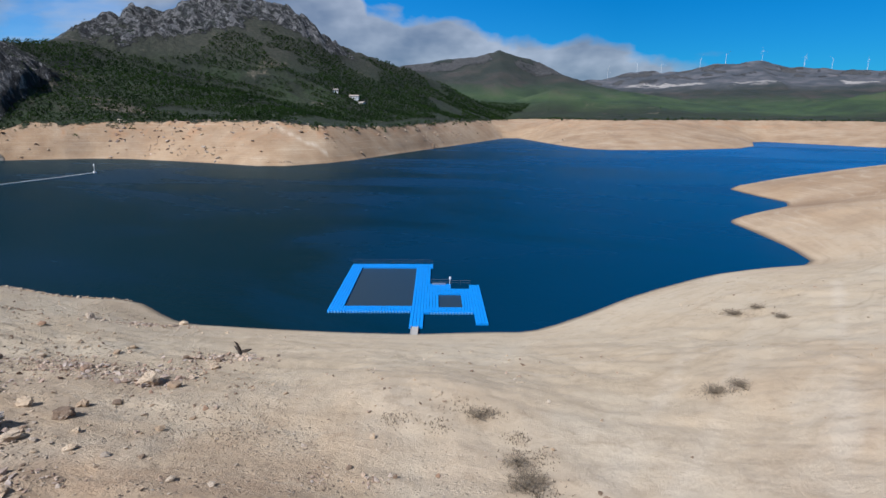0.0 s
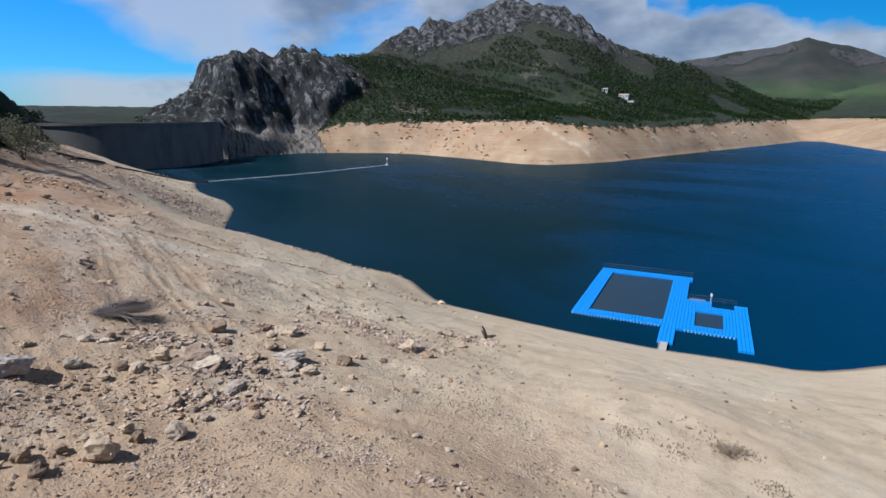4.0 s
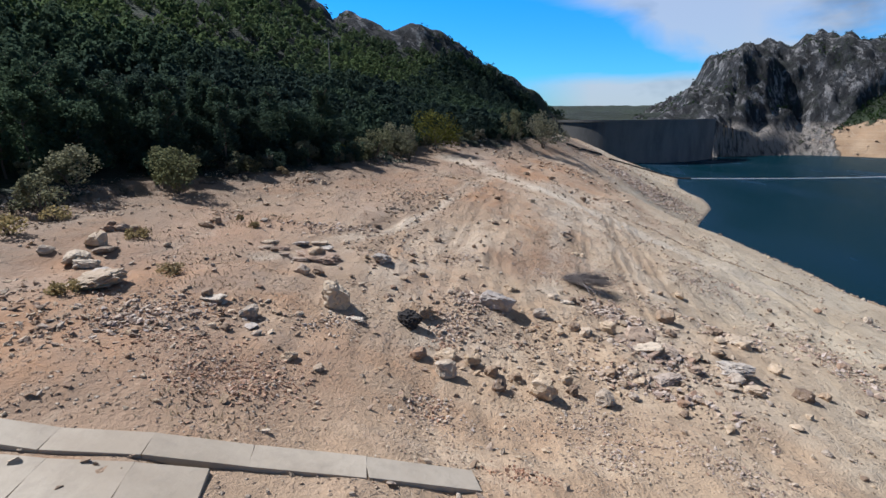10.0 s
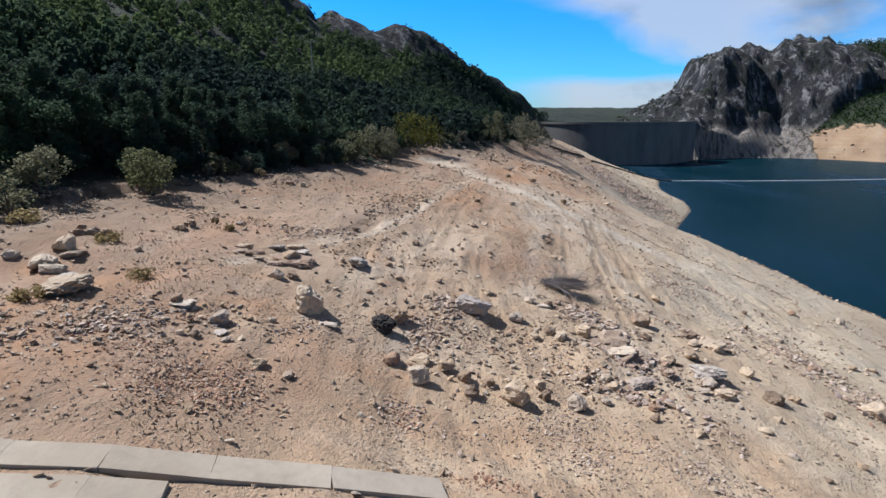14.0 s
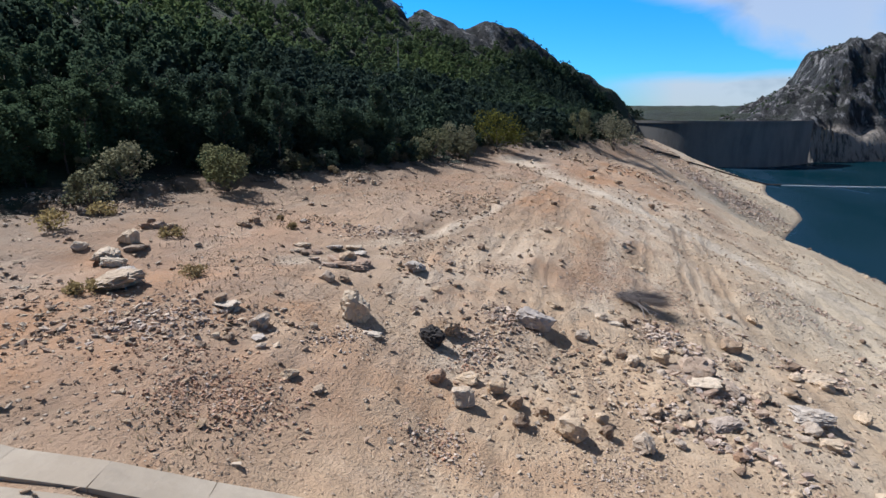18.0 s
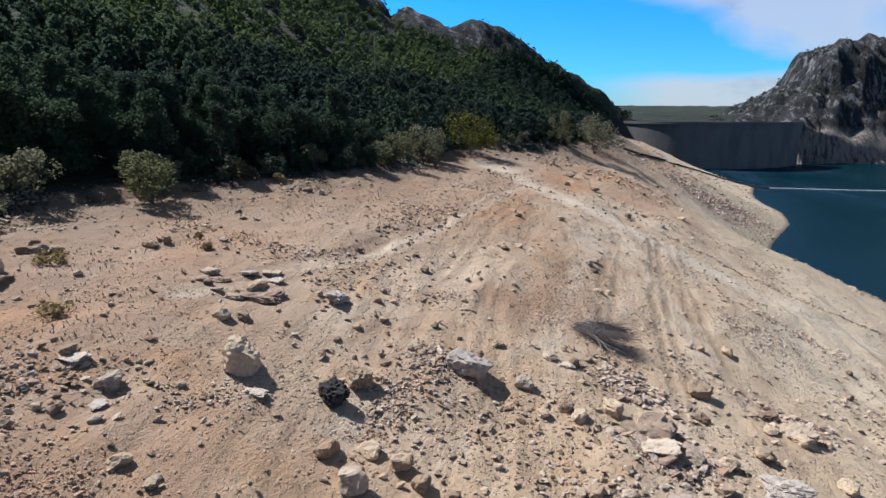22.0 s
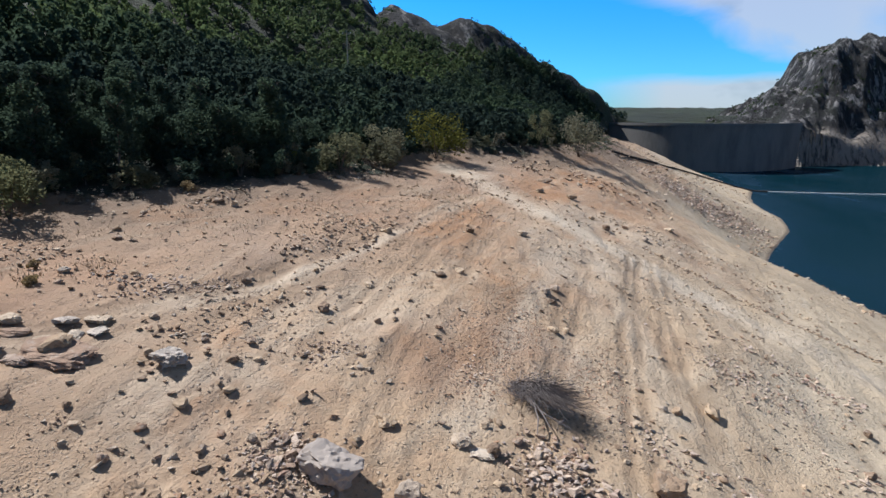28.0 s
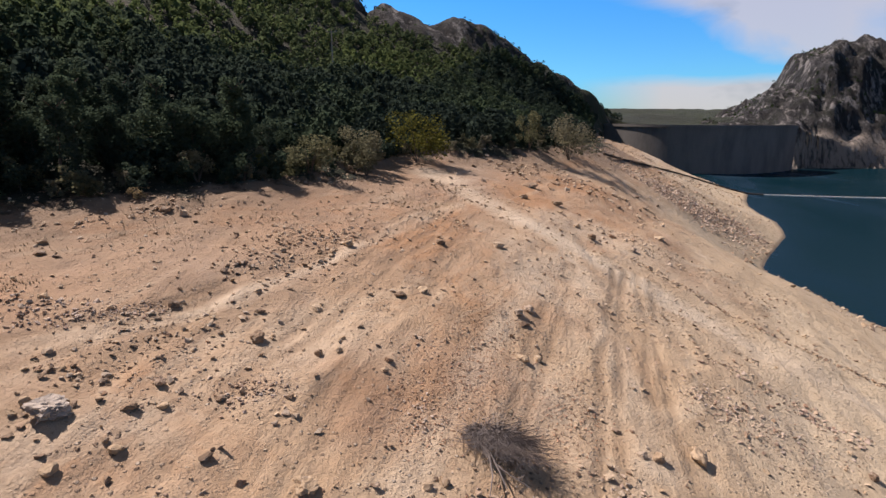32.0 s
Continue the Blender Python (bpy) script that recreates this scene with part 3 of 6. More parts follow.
def land(x, y):
    """Height of the ground, how wooded it is (metres beyond the brink), and how rocky (0 to 1)."""
    x, y = np.asarray(x, float), np.asarray(y, float)
    wob = 1.6 * fbm(x / 9, y / 9, 3, 5)
    d, _ = eased(x, y, LAKE)
    d_in = inside(x, y, LAKE)
    shore = np.where(d_in, -d, d) + wob * np.clip(d / 12, 0.15, 1) * 0.5
    t, zt = eased(x, y, BRINK)
    in_band = inside(x, y, BRINK)
    beyond = np.where(in_band, -t, t)
    s = np.clip(shore, 0, None) / (np.clip(shore, 0, None) + t + 1e-6)
    # the near bank bulges, the headland before the dam hangs hollow
    far_side = y > 170 + 0.3 * x
    bulge = np.interp(s, [0, 0.1, 0.26, 0.46, 0.54, 0.66, 0.78, 1], [0, 0.115, 0.31, 0.545, 0.64, 0.785, 0.875, 1])
    bend = s ** np.where(far_side, 0.85, np.interp(x, [-230, -190], [1.35, 1.0]))
    mix = np.where(far_side, 0, np.clip((x + 170) / 60, 0, 1))
    z = np.where(shore > 0, zt * (bulge * mix + bend * (1 - mix)), np.maximum(shore * 0.3, -9))
    along, across = 0.987 * x + 0.16 * y, 0.987 * y - 0.16 * x
    rel = fbm(x / 26, y / 26, 4, 11) * 1.5 + fbm(x / 3.5, y / 3.5, 4, 21) * 0.34
    rel = rel + np.exp(-(np.hypot(x + 45, y) / 90) ** 2) * fbm(along / 26, (across + fbm(x / 30, y / 30, 2, 19) * 3) / 1.3, 3, 23) * 0.17
    z = z + np.where(shore > 0, rel * np.clip(shore / 25, 0, 1), 0)
    z = z - 1.3 * np.exp(-(((x + 23) / 11) ** 2 + ((y + 4) / 9) ** 2)) + 1.7 * np.exp(-(((x + 14) / 12) ** 2 + ((y - 33) / 11) ** 2))
    z = z - 0.8 * np.exp(-(((x + 34) / 13) ** 2 + ((y + 5) / 14) ** 2))
    # the stony spur before the dam: one straight ridge, steep on the dam's side
    along_y = np.interp(y, [10, 28, 39, 52, 64, 76, 86, 100], [21.2, 21.2, 18.6, 12.9, 7.6, 2.9, 0, -8])
    u = x - np.interp(y, [28, 90], [-296, -277])
    spur = (y > 12) & (y < 100) & (x > -415)
    z = np.where(spur & (u < 0), np.minimum(z, along_y + 0.55 * u + np.clip(30 - y, 0, 99) * 3), z)
    lee = np.where(spur & (u >= 0), np.clip(1.3 - u / 55, 0, 1) * np.clip((y - 20) / 10, 0, 1), 0)
    z = z + lee * (along_y - 0.09 * u + rel * 0.35 - z)
    rock = np.zeros(x.shape)
    high = np.zeros(x.shape)
    warp = 6 * fbm(x / 17, y / 17, 3, 39)
    for name, line in CRESTS.items():
        line = np.array(line, float)
        r, zr = nearest(x, y, line, False)
        if name in ("peak", "south_hill"):
            ring = np.clip(r * 0.35, 3, 25)
            for q in range(4):
                _, zq = nearest(x + ring * math.cos(q * 1.571 + 0.4), y + ring * math.sin(q * 1.571 + 0.4), line, False)
                zr = zr + zq
            zr = zr / 5
        if name == "south_hill":
            r = np.sqrt(r * r + 30)
        k, p = STEEP[name]
        f = np.clip(t / (t + r * k + 1e-6), 0, 1)
        h = (zr - zt) * f ** p
        if name == "peak":
            cliff = np.clip(1.5 * np.exp(-(((x + 490) / 70) ** 2 + ((y - 210) / 105) ** 4)), 0, 1)
            cliff = cliff * np.clip((240 + 2.2 * np.clip(-438 - x, 0, 99) - y) / 14 + 0.5, 0, 1)
            f = f * np.clip(1 - (r - 260) / 420, 0, 1)
            round_up = 1 - (1 - f ** p) ** (1.25 + 1.1 * cliff)
            h = (zr - zt) * round_up
            # a gorge opens behind the dam
            behind = np.interp(y, [140, 260, 330, 420], [-500, -517, -545, -600]) - x
            gorge = np.clip((y - 122) / 26, 0, 1) * np.where(y < 420, np.clip(1.15 - behind / 130, 0, 1), 1)
            h = h * np.where(x < -425, gorge, 1)
            summit = np.clip((f - 0.66) / 0.12, 0, 1) * np.clip((zr - 100) / 30, 0, 1) * np.clip((780 - y) / 60, 0, 1)
            bare = np.clip(np.maximum(np.clip(summit + 0.9 * fbm(x / 34, y / 34, 4, 61) * (summit > 0.02), 0, 1), cliff * 1.8), 0, 1)
            top = np.clip((y - 330) / 120, 0, 1)
            lean = (x + 0.5 * y + warp, y - 0.3 * x + warp)
            crags = domes(lean[0] / 1.0, lean[1] / 1.7, 17, 31) * 15 + domes(lean[0], lean[1] / 1.5, 7, 35) * 5 - 11 + ridged((x + 0.6 * y) / 15, y / 19, 3, 41) * 7
            lumps = domes(x + warp, y + warp, 38, 33) * 17 + domes(x - warp, y * 0.8, 13, 36) * 6 - 15 + fbm((x + 0.6 * y) / 13, (y - 0.4 * x) / 16, 3, 43) * 9 + fbm(x / 5, y / 5, 2, 44) * 3
            h = h + bare * (crags * top + lumps * (1 - top)) * np.clip(t / 14, 0, 1)
            rock = np.maximum(rock, np.where(h >= high, bare, 0))
        elif name == "south_hill":
            bare = np.clip((f - np.interp(x, [-300, -260], [0.69, 0.86])) / 0.08, 0, 1)
            bare = bare * np.interp(x, [-408, -388], [0.15, 1])
            h = h + bare * (domes(x + warp, y + warp, 22, 71) * 12 + domes(x, y, 11, 75) * 4 + fbm(x / 6, y / 6, 3, 76) * 2 - 11)
            rock = np.maximum(rock, bare * np.clip(0.5 + 2 * fbm(x / 20, y / 20, 3, 77) + 0.5, 0, 1))
        elif name in ("second_hill", "range"):
            bare = np.clip((f - 0.75) / 0.1, 0, 1) * np.clip((fbm(x / 60, y / 60, 4, 81) - 0.02) * 8, 0, 1)
            rock = np.maximum(rock, bare * 0.8)
            h = h * np.clip(1 - (r - 450) / 600, 0, 1) ** (name == "second_hill")
            h = h + fbm(x / 160, y / 160, 5, 85) * 26 * f
        high = np.maximum(high, h)
    # the valley below the dam
    z = np.where(in_band, z, zt + high + fbm(x / 40, y / 40, 5, 51) * np.clip(t / 30, 0, 1) * 4)
    return z, beyond, rock


def height(x, y):
    return float(land(np.array([x]), np.array([y]))[0][0])


def link_mesh(name, verts, faces, mats, smooth=False):
    me = bpy.data.meshes.new(name)
    me.from_pydata(verts, [], faces)
    for m in mats if isinstance(mats, (list, tuple)) else [mats]:
        me.materials.append(m)
    if smooth:
        me.shade_smooth()
    return me


# worn tracks: line, half width, strength
TRACKS = [
    ([(-108, -12), (-96.5, -3.2), (-88.9, 3.8), (-85.1, 9.7), (-82.3, 15.6), (-79.2, 21.8), (-74.3, 28.9), (-71.4, 34.8)], 2.5, 0.85),
    ([(-43, 2.3), (-63, 5), (-82, 9)], 0.9, 0.5), ([(-52, 14), (-65, 12.6), (-82, 9.5)], 1.2, 0.6),
    ([(-91, -3.7), (-65, -8.6), (-53, -12.2), (-46, -16.2), (-36, -20)], 0.9, 0.6),
    ([(-277, 341), (-253, 329), (-234, 327), (-219, 330)], 1.6, 0.9), ([(-236, 375), (-295, 515), (-320, 520)], 2.5, 0.9),
    ([(7.1, 64.2), (3.7, 42.7), (1.8, 33.3), (1.0, 27.7), (0, 20)], 0.8, 0.35), ([(14.9, 75.1), (9, 46.2), (5.9, 32.9), (4, 25.6)], 0.7, 0.35),
    ([(29.4, 99.3), (17.9, 50.2), (13.4, 33.2), (11.5, 26.9)], 0.8, 0.6),
]
# paired wheel marks, worn a little into the earth
RUTS = [
    ([(-94.3, -4.3), (-75.3, -7.3), (-64.1, -10.5), (-55.7, -13.1), (-48.5, -15.4), (-44.1, -17.7), (-34, -22)], 0.42, 0.9),
    ([(-91.2, -3.7), (-65, -7), (-52.9, -11.4), (-46.4, -15.2), (-42.8, -16.2)], 0.35, 0.6),
    ([(-78.8, 9.7), (-67.8, 8.5), (-60.3, 7.4), (-54.2, 6.9), (-42, 5.6)], 0.38, 0.8),
    ([(-83.3, 14.8), (-70.2, 13.2), (-61.1, 12.2), (-54.1, 11.8), (-40, 11)], 0.38, 0.8),
    ([(-84, 17.5), (-70.6, 16.2), (-61, 15.3), (-51, 15.5), (-38, 16)], 0.35, 0.6),
    ([(-85, 1), (-71, -0.8), (-57.4, -1.2), (-48.3, -2.2), (-38, -2.6)], 0.4, 0.6),
    ([(-88, -1.5), (-73.7, -3.5), (-57.1, -5.8), (-46.6, -6.8), (-36, -7)], 0.4, 0.6),
    ([(12.3, 80.6), (9.5, 60), (7, 42.3), (3, 26), (0, 18)], 0.4, 0.12), ([(22, 90), (15, 60), (11, 40), (8, 26)], 0.4, 0.15),
]


def build_ground():
    fine = np.arange(18, 240, 0.26)
    rest = np.arange(240, 378, 3.0)
    ang = np.radians(np.concatenate([fine, rest]))
    r1 = np.arange(0.5, 70, 0.5)
    mid = 70 * 1.0125 ** np.arange(1, 143)
    rad = np.concatenate([[0.02], r1, mid, np.arange(mid[-1] + 3, 660, 3.0), 660 * 1.0135 ** np.arange(0, 150)])
    A, R = np.meshgrid(ang, rad)
    x, y = -12 + R * np.cos(A), R * np.sin(A)
    z, beyond, rock = land(x, y)
    co = np.stack([x, y, z], -1).reshape(-1, 3)
    nr, na = len(rad), len(ang)
    i = np.arange(nr - 1)[:, None] * na + np.arange(na)[None]
    j = np.arange(nr - 1)[:, None] * na + (np.arange(na) + 1)[None] % na
    quads = np.stack([i, i + na, j + na, j], -1).reshape(-1, 4)
    me = bpy.data.meshes.new("ground")
    me.vertices.add(len(co)), me.vertices.foreach_set("co", co.ravel())
    me.loops.add(quads.size), me.loops.foreach_set("vertex_index", quads.ravel().astype(np.int32))
    me.polygons.add(len(quads)), me.polygons.foreach_set("loop_start", np.arange(0, quads.size, 4, dtype=np.int32))
    me.materials.append(EARTH)
    me.update(calc_edges=True), me.validate()
    me.shade_smooth()
    mark = np.zeros(x.shape)
    for line, wide, much in TRACKS:
        off, _ = nearest(x, y, np.array(line, float), False)
        off = off + 0.8 * fbm(x / 5, y / 5, 3, 171)
        mark = np.maximum(mark, much * np.clip(1.35 - off / wide, 0, 1) * np.clip(0.75 + fbm(x / 7, y / 7, 3, 173), 0, 1))
    ochre = np.zeros(x.shape)
    for cx, cy, r in ((-30, -24, 9), (-40, -27, 9), (-50, -26, 8), (-105, 14, 13), (-125, 22, 15), (-92, 24, 7), (-20, -15, 7), (-24, -11, 5), (-20.5, -17.5, 6), (-14, -24, 6), (-49, -1, 3.5), (-54, 3, 4), (-75, -16, 9), (-95, -10, 8), (-110, 2, 8), (-33, -30, 5), (-120, 10, 9)):
        ochre = np.maximum(ochre, np.clip(1.1 - np.hypot(x - cx, y - cy) / r + 0.9 * fbm(x / 6, y / 6, 4, 181), 0, 1) * 0.6)
    rut = np.zeros(x.shape)
    for line, wide, much in RUTS:
        off, _ = nearest(x, y, np.array(line, float), False)
        off = np.abs(off + 0.5 * fbm(x / 6, y / 6, 3, 175) - 0.55)
        rut = np.maximum(rut, much * np.clip(1.4 - off / wide, 0, 1) * np.clip(0.7 + fbm(x / 5, y / 5, 3, 177), 0, 1))
    for nm, values in (("rut", rut), ("wooded", np.clip(beyond, -20, 20) / 20), ("rocky", rock)):
        me.attributes.new(nm, "FLOAT", "POINT").data.foreach_set("value", values.ravel().astype(np.float32))
    me.attributes.new("ochre", "FLOAT", "POINT").data.foreach_set("value", ochre.ravel().astype(np.float32))
    me.attributes.new("track", "FLOAT", "POINT").data.foreach_set("value", mark.ravel().astype(np.float32))
    return tagged(new("ground", me), "dry sandy reservoir bank rising to wooded rocky hills", "ground", kind="structure")


ground = build_ground()
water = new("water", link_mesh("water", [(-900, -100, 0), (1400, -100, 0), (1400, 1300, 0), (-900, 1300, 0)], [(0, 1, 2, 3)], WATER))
tagged(water, "deep blue rippled water of a half-empty reservoir", "water", kind="structure")


# ---------------------------------------------------------------- mesh helpers
def box(bm, x0, x1, y0, y1, z0, z1, m=None):
    v = [bm.verts.new((x, y, z)) for x in (x0, x1) for y in (y0, y1) for z in (z0, z1)]
    if m is not None:
        for p in v:
            p.co = m @ p.co
    for f in ((0, 1, 3, 2), (4, 6, 7, 5), (0, 4, 5, 1), (2, 3, 7, 6), (0, 2, 6, 4), (1, 5, 7, 3)):
        bm.faces.new([v[i] for i in f])


def rod(bm, a, b, r0, r1=None, sides=6):
    a, b = Vector(a), Vector(b)
    r1 = r0 if r1 is None else r1
    q = (b - a).to_track_quat("Z", "Y")
    rings = []
    for p, r in ((a, r0), (b, r1)):
        rings.append([bm.verts.new(p + q @ Vector((r * math.cos(k * math.tau / sides), r * math.sin(k * math.tau / sides), 0))) for k in range(sides)])
    for k in range(sides):
        bm.faces.new((rings[0][k], rings[0][(k + 1) % sides], rings[1][(k + 1) % sides], rings[1][k]))
    bm.faces.new(rings[0][::-1]), bm.faces.new(rings[1])


def mesh_of(name, bm, mat):
    me = bpy.data.meshes.new(name)
    bm.to_mesh(me), bm.free()
    me.materials.append(mat)
    return me


def part(name, bm, mat, parent, label=""):
    ob = new(name, mesh_of(name, bm, mat))
    ob.parent = parent
    return tagged(ob, label)


def thing(name, m, label, category, group="", kind=""):
    ob = new(name)
    ob.matrix_world = m
    return tagged(ob, label, category, group, kind)


# ---------------------------------------------------------------- the dam
def arch(s, out=0.0, sag=37.0):
    """A spot along the dam: s from 0 (south end) to 1; out metres towards the lake."""
    a, b = np.array((-397.0, 30.0)), np.array((-402.0, 147.0))
    n = np.array((b - a)[::-1]) * (1, -1)
    n = n / np.hypot(*n)
    p = a + (b - a) * s + n * (sag * 4 * s * (1 - s))
    return p + n * out


def dam_strip(o0, z0, o1, z1, steps=48, s0=0.0, s1=1.0):
    """Closed band: from offsets o0 to o1 (towards the lake), heights z0 to z1."""
    bm = bmesh.new()
    rings = []
    for k in range(steps + 1):
        s = s0 + (s1 - s0) * k / steps
        (ax, ay), (bx, by) = arch(s, o0), arch(s, o1)
        rings.append([bm.verts.new(p) for p in ((ax, ay, z0), (bx, by, z0), (bx, by, z1), (ax, ay, z1))])
    for a, b in zip(rings, rings[1:]):
        for i in range(4):
            bm.faces.new((a[i], a[(i + 1) % 4], b[(i + 1) % 4], b[i]))
    bm.faces.new(rings[0][::-1]), bm.faces.new(rings[-1])
    bmesh.ops.recalc_face_normals(bm, faces=bm.faces)
    return bm


dam = thing("dam", Matrix(), "tall grey concrete arch dam with a walkway along its crest", "dam")
part("arch_wall", dam_strip(-7, -12, 0, 25.6), DAM_CONCRETE, dam, "weathered grey concrete face streaked with water stains")
part("crest_road", dam_strip(-6.4, 25.6, 0.9, 26.2), DAM_CONCRETE, dam)
part("parapet", dam_strip(0.5, 26.2, 0.85, 27.1), DAM_CONCRETE, dam)
part("parapet", dam_strip(-6.3, 26.2, -5.95, 27.1), DAM_CONCRETE, dam)

# ---------------------------------------------------------------- floating pool
DOCK = Matrix.Translation((-48.4, 70.9, 0)) @ Matrix.Rotation(radians(22.3), 4, "Z")


def float_cubes(bm, u0, u1, v0, v1):
    """A deck of half-metre float cubes with recessed joints."""
    nu, nv = max(1, round((u1 - u0) / 0.5)), max(1, round((v1 - v0) / 0.5))
    for i in range(nu):
        for j in range(nv):
            a, b = u0 + (u1 - u0) * i / nu, u0 + (u1 - u0) * (i + 1) / nu
            c, d = v0 + (v1 - v0) * j / nv, v0 + (v1 - v0) * (j + 1) / nv
            top = 0.36 + random.uniform(-0.012, 0.012)
            lo = [bm.verts.new(p) for p in ((a + .02, c + .02, -0.1), (b - .02, c + .02, -0.1), (b - .02, d - .02, -0.1), (a + .02, d - .02, -0.1))]
            mi = [bm.verts.new(p) for p in ((a + .02, c + .02, top - .05), (b - .02, c + .02, top - .05), (b - .02, d - .02, top - .05), (a + .02, d - .02, top - .05))]
            hi = [bm.verts.new(p) for p in ((a + .035, c + .035, top), (b - .035, c + .035, top), (b - .035, d - .035, top), (a + .035, d - .035, top))]
            for p, q in ((lo, mi), (mi, hi)):
                for k in range(4):
                    bm.faces.new((p[k], p[(k + 1) % 4], q[(k + 1) % 4], q[k]))
            bm.faces.new(hi)


pool = thing("floating_pool", DOCK, "bright blue floating swimming pool dock of plastic float cubes", "dock")
for nm, u0, u1, v0, v1 in (("front_walkway", 2.5, 14.2, 0.3, 2.8), ("side_walkway", 0, 2.5, 0.3, 30.3), ("back_walkway", 2.5, 15.2, 27.6, 30.3),
                           ("main_walkway", 14.2, 17.2, -0.5, 27.6), ("back_corner", 15.2, 17.7, 27.6, 30.3), ("gangway", 14.1, 16.3, -6.8, -0.5),
                           ("small_pool_front", 17.2, 24.7, -0.3, 2.1), ("small_pool_side", 17.2, 18.8, 2.1, 9.5), ("small_pool_side", 22.9, 24.7, 2.1, 9.5),
                           ("small_pool_back", 17.2, 24.7, 9.5, 12.5), ("platform", 17.2, 21.2, 12.5, 15.6), ("jetty", 24.7, 26.7, -5.4, 15.0)):
    bm = bmesh.new()
    float_cubes(bm, u0, u1, v0, v1)
    part(nm, bm, BLUE, pool)


LUG = make_plain("pale_blue_plastic", (0.16, 0.47, 0.85), 0.5)
for u0, u1, v in ((0.1, 14.0, 0.3), (17.3, 24.6, -0.3)):
    n = int((u1 - u0) / 0.5)
    for k in range(n):
        bm = bmesh.new()
        u = u0 + (u1 - u0) * (k + 0.5) / n
        rod(bm, (u, v - 0.12, -0.1), (u, v - 0.12, 0.3), 0.14, 0.12, 7)
        part("edge_float", bm, LUG, pool)
CALM = make_plain("calm_pool_water", (0.022, 0.040, 0.055), 0.35)
for u0, u1, v0, v1 in ((2.5, 14.2, 2.8, 27.6), (18.8, 22.9, 2.1, 9.5)):
    bm = bmesh.new()
    bm.faces.new([bm.verts.new(p) for p in ((u0, v0, 0.06), (u1, v0, 0.06), (u1, v1, 0.06), (u0, v1, 0.06))])
    part("pool_water", bm, CALM, pool, "still grey-blue water inside the dock")


def railing(u0, v0, u1, v1, n, tall=1.0):
    """A handrail with posts along one edge of the deck."""
    for k in range(n + 1):
        bm = bmesh.new()
        u, v = u0 + (u1 - u0) * k / n, v0 + (v1 - v0) * k / n
        rod(bm, (u, v, 0.3), (u, v, 0.36 + tall), 0.022)
        part("rail_post", bm, RAIL, pool)
    for z in (0.5, 1.0):
        bm = bmesh.new()
        rod(bm, (u0, v0, 0.36 + tall * z), (u1, v1, 0.36 + tall * z), 0.02)
        part("handrail", bm, RAIL, pool)


railing(0.3, 30.1, 17.5, 30.1, 8)
railing(21.2, 14.9, 25.0, 14.9, 2, 0.9)
railing(17.4, 15.5, 21.1, 15.5, 2, 0.9)
bm = bmesh.new()
box(bm, 14.45, 15.6, -10.2, -6.6, 0.25, 0.34, Matrix.Identity(4))
for u in (14.45, 15.55):
    box(bm, u, u + 0.06, -10.2, -6.6, 0.34, 0.46)
part("ramp", bm, make_plain("ramp_boards", (0.42, 0.40, 0.37), 0.8), pool, "grey boarded ramp to the shore")
bm = bmesh.new()
rod(bm, (21.0, 15.3, 0.3), (21.0, 15.3, 2.0), 0.05)
box(bm, 20.85, 21.2, 15.27, 15.33, 1.4, 1.9)
part("lifebuoy_post", bm, WHITE, pool, "white post with a small board")
bm = bmesh.new()
box(bm, 17.6, 20.2, 15.1, 15.45, 0.36, 0.62)
part("bench", bm, STEEL, pool, "low grey bench along the platform edge")

# ---------------------------------------------------------------- floating boom
boom = thing("floating_boom", Matrix(), "line of pale floats across the water before the dam", "boom")
b0, b1 = Vector((-275.5, 91.5, 0.1)), Vector((-291, 210, 0.1))

def along_boom(f):
    """A spot on the slack line of the boom, which bows towards the bank."""
    return b0.lerp(b1, f) + Vector((4.5 * 4 * f * (1 - f), 0, 0))


bm = bmesh.new()
for k in range(12):
    rod(bm, along_boom(k / 12), along_boom((k + 1) / 12), 0.12)
part("cable", bm, WHITE, boom)
bm = bmesh.new()
n_float = 90
for k in range(n_float):
    a, b = along_boom((k + 0.12) / n_float), along_boom((k + 0.88) / n_float)
    rod(bm, a + Vector((0, 0, 0.1)), b + Vector((0, 0, 0.1)), 0.22, 0.22, 8)
tagged(part("float_row", bm, WHITE, boom), kind="stuff")
marker = thing("marker_buoy", Matrix.Translation((-291, 211, 0)), "white marker buoy with a short mast ending the boom", "buoy")
bm = bmesh.new()
rod(bm, (0, 0, -0.3), (0, 0, 0.8), 1.1, 0.9, 12)
part("hull", bm, WHITE, marker)
bm = bmesh.new()
rod(bm, (0, 0, 0.8), (0, 0, 5.2), 0.22, 0.12, 8)
box(bm, -0.5, 0.5, -0.1, 0.1, 3.8, 4.8)
part("mast", bm, WHITE, marker)


